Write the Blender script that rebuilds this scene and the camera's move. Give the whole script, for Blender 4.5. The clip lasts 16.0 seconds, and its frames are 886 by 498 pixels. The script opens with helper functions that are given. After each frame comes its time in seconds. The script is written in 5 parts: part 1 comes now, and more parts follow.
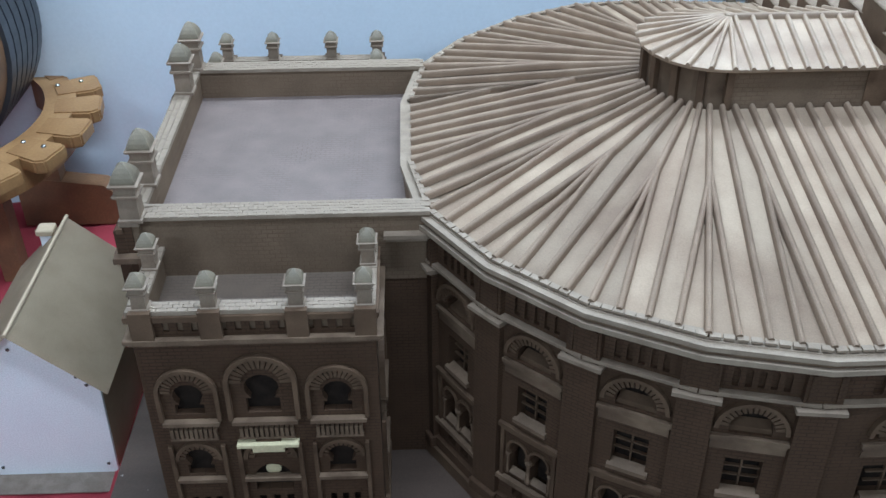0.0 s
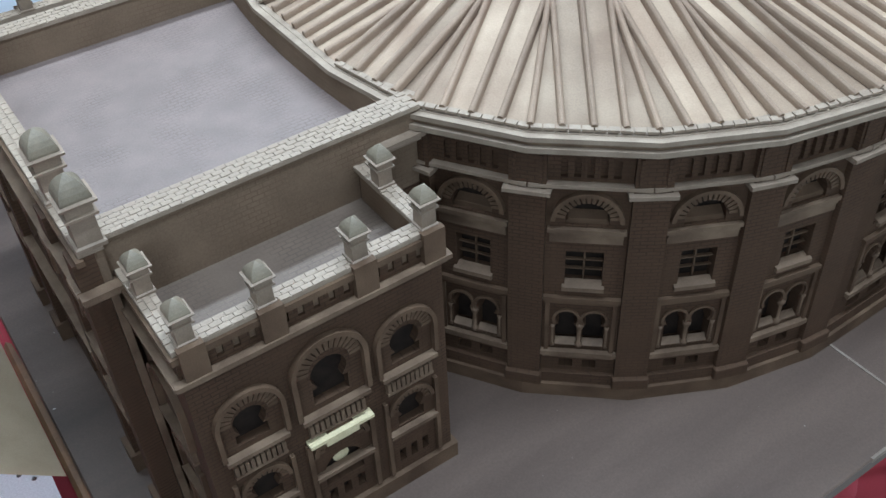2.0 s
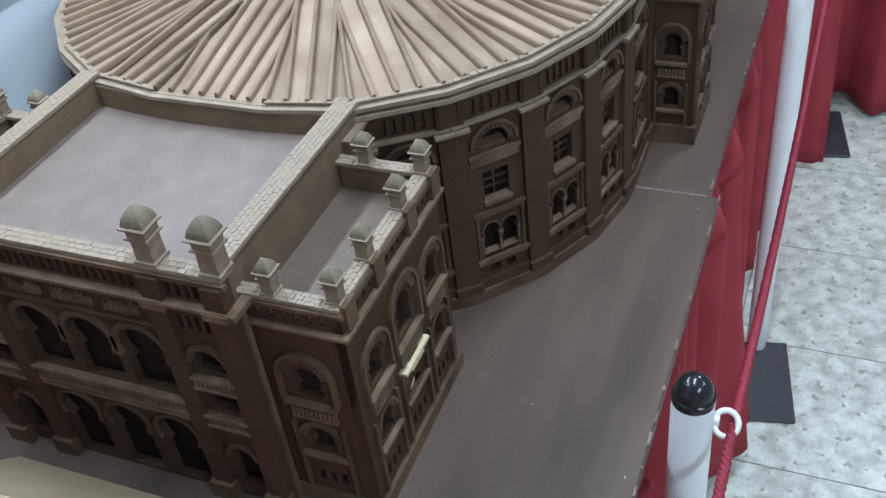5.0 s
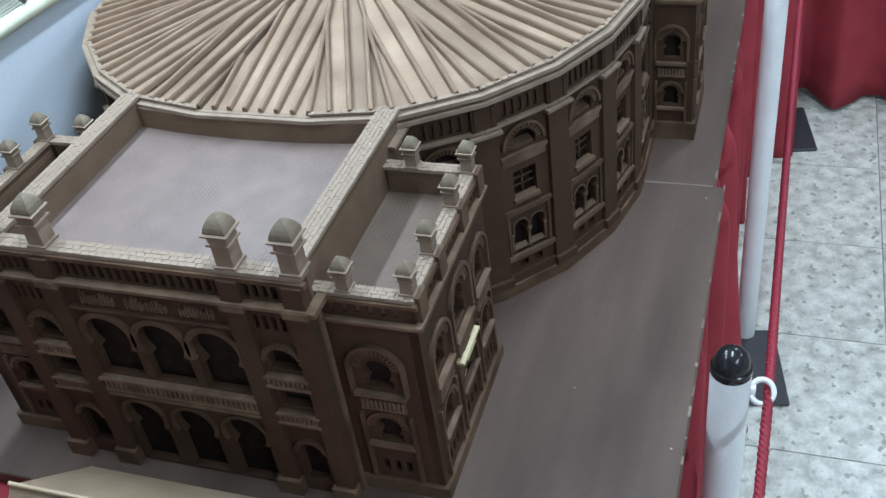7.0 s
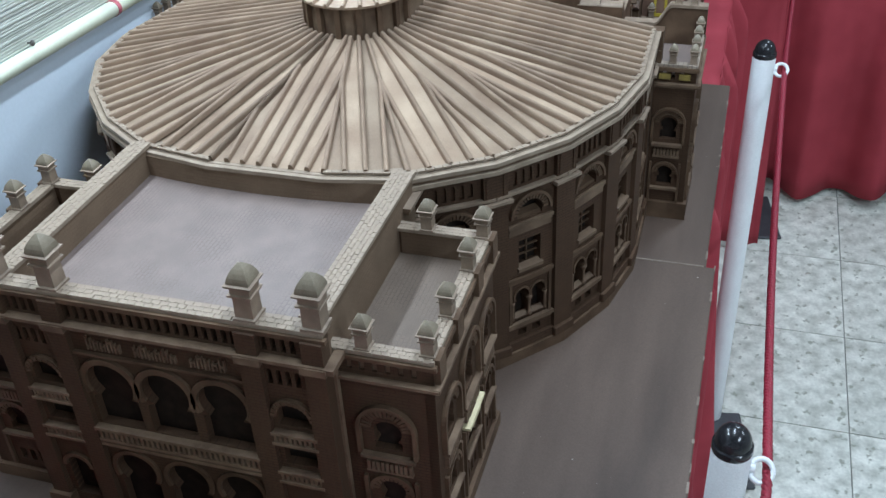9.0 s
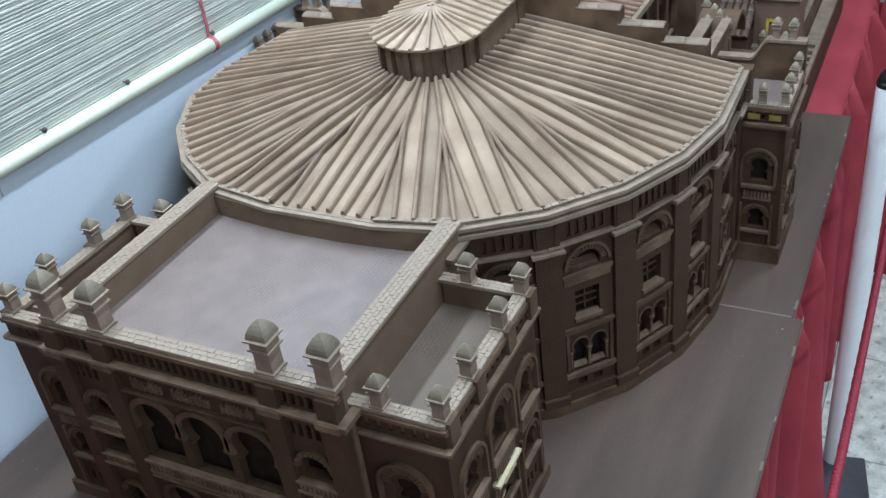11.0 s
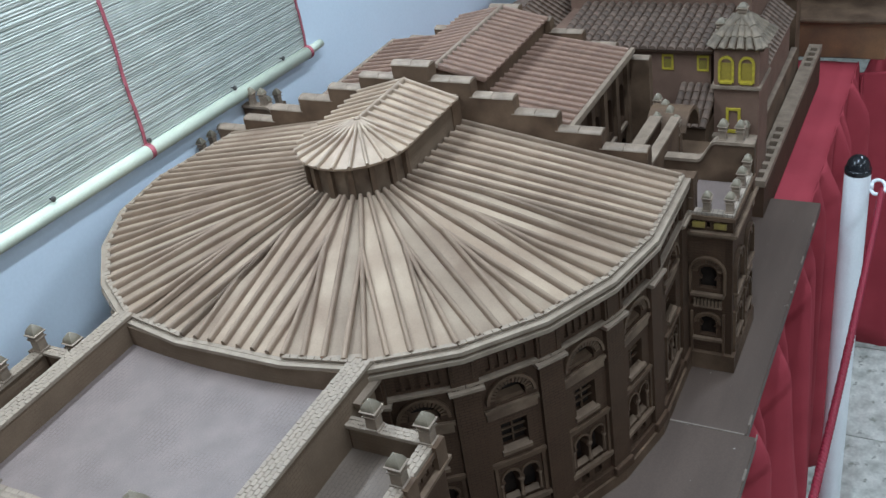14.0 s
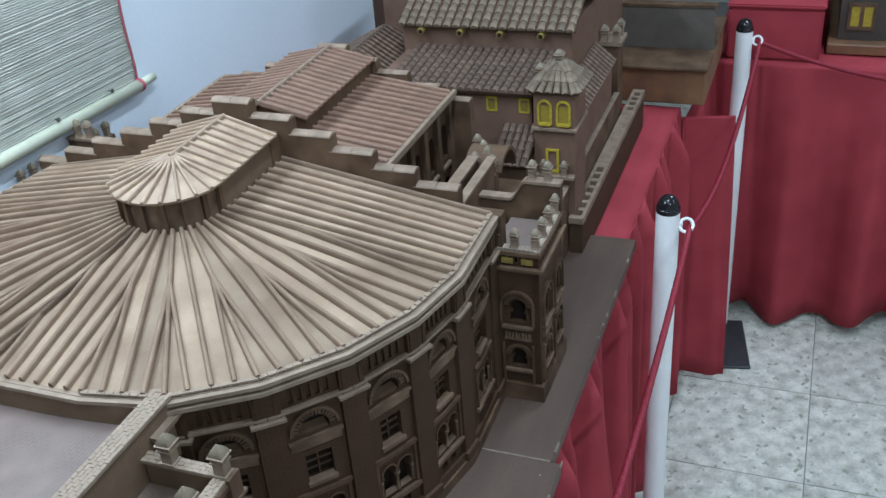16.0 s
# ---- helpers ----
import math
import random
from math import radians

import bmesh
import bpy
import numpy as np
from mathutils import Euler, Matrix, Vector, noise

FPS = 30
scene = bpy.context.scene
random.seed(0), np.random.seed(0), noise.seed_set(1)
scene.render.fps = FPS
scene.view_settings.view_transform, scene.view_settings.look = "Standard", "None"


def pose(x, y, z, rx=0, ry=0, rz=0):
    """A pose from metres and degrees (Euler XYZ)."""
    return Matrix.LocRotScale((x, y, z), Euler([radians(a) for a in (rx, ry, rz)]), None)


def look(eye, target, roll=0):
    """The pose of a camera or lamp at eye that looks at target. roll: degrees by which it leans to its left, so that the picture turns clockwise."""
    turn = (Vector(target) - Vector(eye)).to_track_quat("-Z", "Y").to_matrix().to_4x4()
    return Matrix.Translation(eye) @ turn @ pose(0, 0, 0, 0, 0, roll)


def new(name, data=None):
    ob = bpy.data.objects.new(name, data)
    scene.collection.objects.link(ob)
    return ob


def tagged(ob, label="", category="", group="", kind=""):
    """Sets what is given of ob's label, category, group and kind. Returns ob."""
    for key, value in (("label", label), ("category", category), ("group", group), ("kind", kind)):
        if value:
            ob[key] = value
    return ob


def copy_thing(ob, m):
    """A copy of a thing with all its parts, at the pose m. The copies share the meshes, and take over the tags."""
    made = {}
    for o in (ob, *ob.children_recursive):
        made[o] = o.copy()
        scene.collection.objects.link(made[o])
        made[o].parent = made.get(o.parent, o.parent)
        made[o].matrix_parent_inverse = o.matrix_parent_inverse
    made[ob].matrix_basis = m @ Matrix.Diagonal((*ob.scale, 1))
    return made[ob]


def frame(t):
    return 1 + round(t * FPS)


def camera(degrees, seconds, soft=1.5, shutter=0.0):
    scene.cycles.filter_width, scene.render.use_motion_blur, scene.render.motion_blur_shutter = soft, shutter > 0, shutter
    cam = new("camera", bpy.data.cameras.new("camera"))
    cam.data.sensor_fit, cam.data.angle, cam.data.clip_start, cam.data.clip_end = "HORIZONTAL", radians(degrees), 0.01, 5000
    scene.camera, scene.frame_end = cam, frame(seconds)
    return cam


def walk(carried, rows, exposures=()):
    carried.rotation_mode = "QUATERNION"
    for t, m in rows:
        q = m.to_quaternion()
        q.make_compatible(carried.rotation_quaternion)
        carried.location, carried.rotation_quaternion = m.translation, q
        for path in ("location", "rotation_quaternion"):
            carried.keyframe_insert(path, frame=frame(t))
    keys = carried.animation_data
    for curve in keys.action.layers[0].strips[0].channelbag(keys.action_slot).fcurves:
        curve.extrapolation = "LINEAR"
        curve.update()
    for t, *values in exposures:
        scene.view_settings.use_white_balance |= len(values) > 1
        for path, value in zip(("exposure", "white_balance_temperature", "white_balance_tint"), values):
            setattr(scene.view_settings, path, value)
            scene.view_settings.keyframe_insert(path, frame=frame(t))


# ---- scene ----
from mathutils.geometry import tessellate_polygon

cam = camera(48.0, 16.0)
PATH = [
    (0, (-0.006, -0.954, 1.656), (0.044, 0.7, 0.532), -0.4),
    (0.5, (-0.122, -0.951, 1.638), (0.056, 0.69, 0.509), 1.9),
    (1, (-0.157, -0.829, 1.604), (0.04, 0.765, 0.412), -1.7),
    (1.5, (-0.213, -0.748, 1.606), (0.198, 0.714, 0.305), -2.8),
    (2, (-0.348, -0.744, 1.61), (0.462, 0.511, 0.279), -3.0),
    (2.5, (-0.413, -0.729, 1.629), (0.535, 0.442, 0.314), -4.1),
    (3, (-0.403, -0.724, 1.625), (0.503, 0.457, 0.29), -8.4),
    (3.5, (-0.532, -0.682, 1.62), (0.535, 0.33, 0.265), -10.2),
    (4, (-0.658, -0.664, 1.647), (0.59, 0.186, 0.337), -7.9),
    (6.5, (-0.828, -0.57, 1.703), (0.616, 0.036, 0.459), -8.9),
    (7, (-0.86, -0.558, 1.713), (0.59, 0.045, 0.474), -8.7),
    (7.5, (-0.876, -0.518, 1.705), (0.59, 0.072, 0.479), -7.3),
    (8, (-0.872, -0.493, 1.698), (0.614, 0.047, 0.473), -5.9),
    (8.5, (-0.876, -0.497, 1.707), (0.629, 0.022, 0.496), -4.4),
    (9, (-0.887, -0.493, 1.714), (0.678, 0.022, 0.581), -3.1),
    (11.5, (-0.771, -0.624, 1.753), (0.655, 0.228, 0.64), -8.3),
    (12, (-0.735, -0.626, 1.755), (0.701, 0.22, 0.649), -8.6),
    (12.5, (-0.689, -0.645, 1.78), (0.749, 0.192, 0.67), -9.4),
    (13, (-0.665, -0.665, 1.782), (0.801, 0.17, 0.709), -9.5),
    (13.5, (-0.655, -0.676, 1.785), (0.815, 0.18, 0.733), -9.6),
    (14, (-0.657, -0.678, 1.792), (0.807, 0.201, 0.751), -9.4),
    (14.5, (-0.655, -0.671, 1.805), (0.798, 0.226, 0.763), -9.1),
    (15, (-0.649, -0.689, 1.803), (0.828, 0.183, 0.774), -8.8),
    (15.5, (-0.635, -0.719, 1.788), (0.893, 0.05, 0.752), -7.3),
    (16, (-0.65, -0.762, 1.803), (0.946, -0.106, 0.791), -4.8),
]
walk(cam, [(t, look(eye, target, roll)) for t, eye, target, roll in PATH], exposures=[
    (0, 0.13, 6150, 10), (0.5, 0.36, 6000, 10), (1, 0.32, 6020, 10), (2, 0.40, 6320, 10), (2.5, 0.48, 6350, 10), (3, 0.54, 6350, 10), (4, 0.35, 6500, 10), (6.5, 0.29, 6500, 10), (7.5, 0.41, 6500, 10),
    (8, 0.62, 6500, 10), (8.5, 0.44, 6500, 10), (9, 0.26, 6500, 10), (11.5, 0.26, 6450, 10), (12.5, 0.06, 6450, 10), (13.5, 0.10, 6450, 10), (14.5, 0.0, 6450, 10), (16, 0.11, 6500, 10)])

# ---- light and exposure ----
world = bpy.data.worlds.new("world")
scene.world = world
world.use_nodes = True
world.node_tree.nodes["Background"].inputs[0].default_value = (0.75, 0.86, 1.0, 1)
world.node_tree.nodes["Background"].inputs[1].default_value = 0.08


def area_lamp(name, m, sx, sy, watts, color):
    d = bpy.data.lights.new(name, "AREA")
    d.shape, d.size, d.size_y, d.energy, d.color = "RECTANGLE", sx, sy, watts, color
    o = new(name, d)
    o.matrix_basis = m
    return o


LAMPS = [(0.12, -0.50, 25), (2.2, -1.2, 25), (-1.5, -2.1, 33), (0.9, -2.7, 20)]
for lx, ly, watts in LAMPS:
    area_lamp("tube_light", pose(lx, ly, 2.66), 1.2, 0.10, watts, (0.660, 0.828, 1.0))
WALL_TUBE = (0.12, 0.32, 2.03)
area_lamp("wall_tube_light", pose(*WALL_TUBE), 1.3, 0.05, 14, (0.660, 0.828, 1.0))

# ---- materials ----


def mat(name, base, base2=None, scale=60.0, rough=0.7, metal=0.0, bump=0.0, fine=600.0, spots=None, rand=0.0, bdist=0.001, detail=5.0, stretch=None):
    m = bpy.data.materials.new(name)
    m.use_nodes = True
    nt = m.node_tree
    N, L = nt.nodes, nt.links
    b = N["Principled BSDF"]
    b.inputs["Roughness"].default_value = rough
    b.inputs["Metallic"].default_value = metal
    co = N.new("ShaderNodeTexCoord")
    n1 = N.new("ShaderNodeTexNoise")
    n1.inputs["Scale"].default_value, n1.inputs["Detail"].default_value = scale, detail
    if stretch:
        mp = N.new("ShaderNodeMapping")
        mp.inputs["Scale"].default_value = stretch
        L.new(co.outputs["Object"], mp.inputs["Vector"])
        L.new(mp.outputs[0], n1.inputs["Vector"])
    else:
        L.new(co.outputs["Object"], n1.inputs["Vector"])
    n2 = N.new("ShaderNodeTexNoise")
    n2.inputs["Scale"].default_value, n2.inputs["Detail"].default_value = fine, 3.0
    L.new(co.outputs["Object"], n2.inputs["Vector"])
    base2 = base2 or tuple(c * 0.8 for c in base)
    mx = N.new("ShaderNodeMix")
    mx.data_type = "RGBA"
    mx.inputs[6].default_value, mx.inputs[7].default_value = (*base, 1), (*base2, 1)
    ramp = N.new("ShaderNodeMapRange")
    ramp.inputs[1].default_value, ramp.inputs[2].default_value = 0.32, 0.68
    L.new(n1.outputs["Fac"], ramp.inputs[0])
    L.new(ramp.outputs[0], mx.inputs[0])
    last = mx.outputs[2]
    hsv = N.new("ShaderNodeHueSaturation")
    vr = N.new("ShaderNodeMapRange")
    vr.inputs[1].default_value, vr.inputs[2].default_value = 0.25, 0.75
    vr.inputs[3].default_value, vr.inputs[4].default_value = 0.88, 1.12
    L.new(n2.outputs["Fac"], vr.inputs[0])
    val = vr.outputs[0]
    if rand:
        oi = N.new("ShaderNodeObjectInfo")
        rr = N.new("ShaderNodeMapRange")
        rr.inputs[3].default_value, rr.inputs[4].default_value = 1 - rand, 1 + rand
        L.new(oi.outputs["Random"], rr.inputs[0])
        mul = N.new("ShaderNodeMath")
        mul.operation = "MULTIPLY"
        L.new(val, mul.inputs[0])
        L.new(rr.outputs[0], mul.inputs[1])
        val = mul.outputs[0]
    L.new(val, hsv.inputs["Value"])
    L.new(last, hsv.inputs["Color"])
    last = hsv.outputs["Color"]
    if spots:
        col, sc, lo, hi = spots
        v = N.new("ShaderNodeTexNoise")
        v.inputs["Scale"].default_value, v.inputs["Detail"].default_value = sc, 2.0
        L.new(co.outputs["Object"], v.inputs["Vector"])
        r2 = N.new("ShaderNodeMapRange")
        r2.inputs[1].default_value, r2.inputs[2].default_value = lo, hi
        L.new(v.outputs["Fac"], r2.inputs[0])
        m2 = N.new("ShaderNodeMix")
        m2.data_type = "RGBA"
        m2.inputs[7].default_value = (*col, 1)
        L.new(r2.outputs[0], m2.inputs[0])
        L.new(last, m2.inputs[6])
        last = m2.outputs[2]
    L.new(last, b.inputs["Base Color"])
    if bump:
        bp = N.new("ShaderNodeBump")
        bp.inputs["Strength"].default_value, bp.inputs["Distance"].default_value = bump, bdist
        L.new(n2.outputs["Fac"], bp.inputs["Height"])
        L.new(bp.outputs["Normal"], b.inputs["Normal"])
    return m


def brick_mat(name, base, mortar, w, h, gap, bump=0.6, rough=0.75, axis="xy", noise_amt=0.25):
    """Fine scratched courses, too small to be picked apart."""
    m = mat(name, base, tuple(c * 0.8 for c in base), 30, rough)
    nt = m.node_tree
    N, L = nt.nodes, nt.links
    b = N["Principled BSDF"]
    co = N.new("ShaderNodeTexCoord")
    mp = N.new("ShaderNodeMapping")
    if axis == "xz":
        mp.inputs["Rotation"].default_value = (radians(90), 0, 0)
    if axis == "yx":
        mp.inputs["Rotation"].default_value = (0, 0, radians(90))
    L.new(co.outputs["Object"], mp.inputs["Vector"])
    br = N.new("ShaderNodeTexBrick")
    br.inputs["Scale"].default_value = 1.0
    br.inputs["Brick Width"].default_value, br.inputs["Row Height"].default_value = w, h
    br.inputs["Mortar Size"].default_value = gap
    br.inputs["Mortar Smooth"].default_value = 0.3
    L.new(mp.outputs[0], br.inputs["Vector"])
    old = b.inputs["Base Color"].links[0].from_socket
    nz = N.new("ShaderNodeTexNoise")
    nz.inputs["Scale"].default_value = 18
    L.new(co.outputs["Object"], nz.inputs["Vector"])
    fr = N.new("ShaderNodeMapRange")
    fr.inputs[1].default_value, fr.inputs[2].default_value = 0.5 - noise_amt, 0.5 + noise_amt
    L.new(nz.outputs["Fac"], fr.inputs[0])
    mu = N.new("ShaderNodeMath")
    mu.operation = "MULTIPLY"
    L.new(br.outputs["Fac"], mu.inputs[0])
    L.new(fr.outputs[0], mu.inputs[1])
    mx = N.new("ShaderNodeMix")
    mx.data_type = "RGBA"
    mx.inputs[7].default_value = (*mortar, 1)
    L.new(mu.outputs[0], mx.inputs[0])
    L.new(old, mx.inputs[6])
    L.new(mx.outputs[2], b.inputs["Base Color"])
    bp = N.new("ShaderNodeBump")
    bp.invert = True
    bp.inputs["Strength"].default_value, bp.inputs["Distance"].default_value = bump, 0.0006
    L.new(mu.outputs[0], bp.inputs["Height"])
    L.new(bp.outputs["Normal"], b.inputs["Normal"])
    return m


CLAY = mat("brown_clay", (0.148, 0.091, 0.056), (0.070, 0.040, 0.024), 24, 0.62, bump=0.25, fine=900)
CLAY_RED = mat("reddish_clay", (0.19, 0.11, 0.078), (0.15, 0.088, 0.062), 30, 0.62, bump=0.25, fine=900)
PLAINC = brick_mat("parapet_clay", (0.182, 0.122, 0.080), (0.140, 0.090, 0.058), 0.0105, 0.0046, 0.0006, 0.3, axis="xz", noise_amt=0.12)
# dark red-brown wall clay, deepened further to imitate upright faces in shade
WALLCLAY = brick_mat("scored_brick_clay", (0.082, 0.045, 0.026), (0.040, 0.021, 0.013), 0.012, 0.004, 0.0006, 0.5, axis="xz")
COPING = brick_mat("coping_clay", (0.35, 0.275, 0.212), (0.15, 0.108, 0.08), 0.011, 0.0065, 0.0009, 0.7)
COPINGB = mat("coping_brick_clay", (0.300, 0.228, 0.166), (0.222, 0.163, 0.116), 60, 0.6, bump=0.2, fine=900, rand=0.045)
TERRACE = brick_mat("terrace_clay", (0.203, 0.151, 0.131), (0.142, 0.103, 0.089), 0.0105, 0.0046, 0.0007, 0.45, rough=0.5, noise_amt=0.10)
PAVROOF = brick_mat("pavilion_roof_clay", (0.150, 0.106, 0.078), (0.104, 0.072, 0.052), 0.0105, 0.0046, 0.0007, 0.4, rough=0.6, noise_amt=0.14)
# ribs toned darker than the pans to imitate their shaded sides
ROOFC = mat("shade_toned_roof_clay", (0.300, 0.212, 0.148), (0.170, 0.110, 0.076), 11, 0.6, bump=0.2, fine=700, rand=0.14)
ROOFP = mat("roof_pan_clay", (0.368, 0.272, 0.192), (0.222, 0.149, 0.102), 12, 0.62, bump=0.2, fine=700, rand=0.17)
ROOFR = mat("red_roof_clay", (0.245, 0.145, 0.10), (0.16, 0.09, 0.063), 40, 0.55, bump=0.2, fine=700, rand=0.12)
LIGHTC = mat("pale_clay", (0.275, 0.20, 0.142), (0.175, 0.122, 0.084), 50, 0.6, bump=0.2, fine=900, rand=0.06)
TRIM = mat("trim_clay", (0.205, 0.136, 0.089), (0.10, 0.062, 0.04), 38, 0.6, bump=0.2, fine=900, rand=0.08)
DOME = mat("olive_clay", (0.235, 0.190, 0.132), (0.135, 0.104, 0.070), 55, 0.55, bump=0.2, fine=900, rand=0.1)
LANT = mat("lantern_clay", (0.39, 0.285, 0.20), (0.25, 0.168, 0.115), 30, 0.5, bump=0.2, fine=700, rand=0.12)
DULL = mat("dull_yellow_clay", (0.30, 0.215, 0.05), (0.2, 0.14, 0.04), 120, 0.6)
# near-black colour stands in for the shade inside hollow openings
DARK = mat("shaded_interior", (0.030, 0.021, 0.016), (0.017, 0.012, 0.010), 80, 0.6)
BOARD = mat("brown_painted_board", (0.116, 0.077, 0.058), (0.060, 0.038, 0.028), 9, 0.55, bump=0.15, fine=500, spots=((0.42, 0.38, 0.34), 130, 0.765, 0.82), stretch=(0.3, 1.6, 1.0))
EDGE = mat("worn_board_edge", (0.25, 0.20, 0.16), (0.17, 0.125, 0.095), 60, 0.7)
RED = mat("red_cloth", (0.40, 0.054, 0.070), (0.31, 0.039, 0.052), 8, 0.85, bump=0.25, fine=1500)
WHITEP = mat("white_plastic", (0.86, 0.87, 0.88), (0.80, 0.81, 0.82), 14, 0.32)
BLACK = mat("black_plastic", (0.012, 0.012, 0.015), (0.02, 0.02, 0.022), 40, 0.18)
ROPE = mat("red_rope", (0.30, 0.014, 0.035), (0.2, 0.008, 0.02), 300, 0.6, bump=0.3, fine=2500)
BASEP = mat("black_base_plate", (0.035, 0.037, 0.042), (0.05, 0.052, 0.058), 60, 0.45)
TERRAZZO = mat("terrazzo", (0.78, 0.79, 0.715), (0.42, 0.43, 0.375), 24, 0.30, fine=120, spots=((0.32, 0.335, 0.275), 40, 0.605, 0.68), rand=0.06, detail=9.0)
GROUT = mat("grout", (0.34, 0.335, 0.31), None, 40, 0.9)
WALLP = mat("pale_blue_wall_paint", (0.77, 0.84, 0.91), (0.72, 0.80, 0.88), 2.5, 0.75, bump=0.03, fine=220)
CEIL = mat("white_ceiling", (0.6, 0.6, 0.58), None, 4, 0.9)
REED = mat("pale_reed", (0.485, 0.488, 0.435), (0.385, 0.395, 0.345), 25, 0.7, bump=0.15, fine=800, rand=0.13)
ROD = mat("pale_green_rod", (0.62, 0.64, 0.50), (0.54, 0.57, 0.45), 20, 0.5)
RIBBON = mat("red_ribbon", (0.44, 0.11, 0.13), (0.34, 0.075, 0.095), 90, 0.7)
STEEL = mat("bright_nail_head", (0.6, 0.6, 0.58), None, 90, 0.25, 1.0)
NAIL = mat("nail_head", (0.12, 0.11, 0.10), None, 90, 0.4, 0.6)
CARD = mat("tan_cardboard", (0.50, 0.385, 0.262), (0.43, 0.325, 0.215), 22, 0.7, bump=0.15, fine=1200)
WHITEW = mat("white_painted_gable", (0.84, 0.86, 0.88), (0.80, 0.82, 0.85), 18, 0.6)
WOOD = mat("honey_wood", (0.36, 0.20, 0.085), (0.24, 0.12, 0.048), 16, 0.45, bump=0.2, fine=300)
WOODD = mat("worn_brown_wood", (0.26, 0.13, 0.06), (0.13, 0.07, 0.04), 14, 0.55, bump=0.3, fine=300)
BAND = mat("dark_band", (0.05, 0.055, 0.065), (0.03, 0.033, 0.04), 40, 0.4)
YELLOW = mat("yellow_paint", (0.47, 0.36, 0.035), (0.34, 0.25, 0.03), 120, 0.5)
CREAM = mat("cream_sign", (0.68, 0.58, 0.36), (0.6, 0.5, 0.3), 90, 0.6)
TILE = mat("clay_roof_tile", (0.17, 0.108, 0.076), (0.09, 0.058, 0.042), 60, 0.7, bump=0.3, fine=900, rand=0.2)
TILEP = mat("pale_roof_tile", (0.235, 0.175, 0.12), (0.125, 0.092, 0.063), 60, 0.7, bump=0.3, fine=900, rand=0.2)
for node in WALLP.node_tree.nodes:
    if node.bl_idname == "ShaderNodeMapRange" and abs(node.inputs[3].default_value - 0.88) < 1e-3:
        node.inputs[3].default_value, node.inputs[4].default_value = 0.975, 1.025  # smooth paint
for dull in (CLAY, WALLCLAY, PLAINC, CLAY_RED, RED, TRIM, ROOFP, ROOFC):
    dull.node_tree.nodes["Principled BSDF"].inputs["Specular IOR Level"].default_value = 0.2  # matt clay, paint and cloth
BOARD.node_tree.nodes["Principled BSDF"].inputs["Specular IOR Level"].default_value = 0.42  # a faint sheen on the paint
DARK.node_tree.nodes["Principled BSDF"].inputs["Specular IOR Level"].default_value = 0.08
LAMPW = mat("lamp_housing", (0.8, 0.8, 0.8), None, 10, 0.4)

# ---- building helpers ----


def wm(ob):
    m = ob.matrix_basis.copy()
    if ob.parent:
        m = wm(ob.parent) @ ob.matrix_parent_inverse @ m
    return m


def mesh_of(name, bm, material, smooth=False):
    me = bpy.data.meshes.new(name)
    bmesh.ops.recalc_face_normals(bm, faces=bm.faces)
    bm.to_mesh(me)
    bm.free()
    me.materials.append(material)
    if smooth:
        me.polygons.foreach_set("use_smooth", [True] * len(me.polygons))
    return me


def put(name, me, parent, m=None, label=""):
    ob = new(name, me)
    if m is not None:
        ob.matrix_basis = m
    if parent:
        ob.parent = parent
        ob.matrix_parent_inverse = wm(parent).inverted()
    return tagged(ob, label)


def part(name, bm, material, parent, label="", m=None, smooth=False):
    return put(name, mesh_of(name, bm, material, smooth), parent, m, label)


def thing(name, at, label, category, group="", kind=""):
    ob = new(name)
    ob.empty_display_size = 0.02
    ob.matrix_basis = Matrix.Translation(at)
    return tagged(ob, label, category, group, kind)


def box(bm, x0, x1, y0, y1, z0, z1, m=None):
    v = [bm.verts.new(p) for p in ((x0, y0, z0), (x1, y0, z0), (x1, y1, z0), (x0, y1, z0), (x0, y0, z1), (x1, y0, z1), (x1, y1, z1), (x0, y1, z1))]
    if m is not None:
        for w in v:
            w.co = m @ w.co
    for q in ((3, 2, 1, 0), (4, 5, 6, 7), (0, 1, 5, 4), (1, 2, 6, 5), (2, 3, 7, 6), (3, 0, 4, 7)):
        bm.faces.new([v[i] for i in q])
    return v


def boxes(*rows):
    bm = bmesh.new()
    for r in rows:
        box(bm, *r)
    return bm


def bevelled(r, w=0.001, seg=1):
    bm = boxes(r)
    bmesh.ops.bevel(bm, geom=bm.edges[:], offset=w, segments=seg, affect="EDGES")
    return bm


def prism(bm, poly, z0, z1):
    lo = [bm.verts.new((x, y, z0)) for x, y in poly]
    hi = [bm.verts.new((x, y, z1)) for x, y in poly]
    n = len(poly)
    bm.faces.new(lo[::-1])
    bm.faces.new(hi)
    for i in range(n):
        bm.faces.new((lo[i], lo[(i + 1) % n], hi[(i + 1) % n], hi[i]))


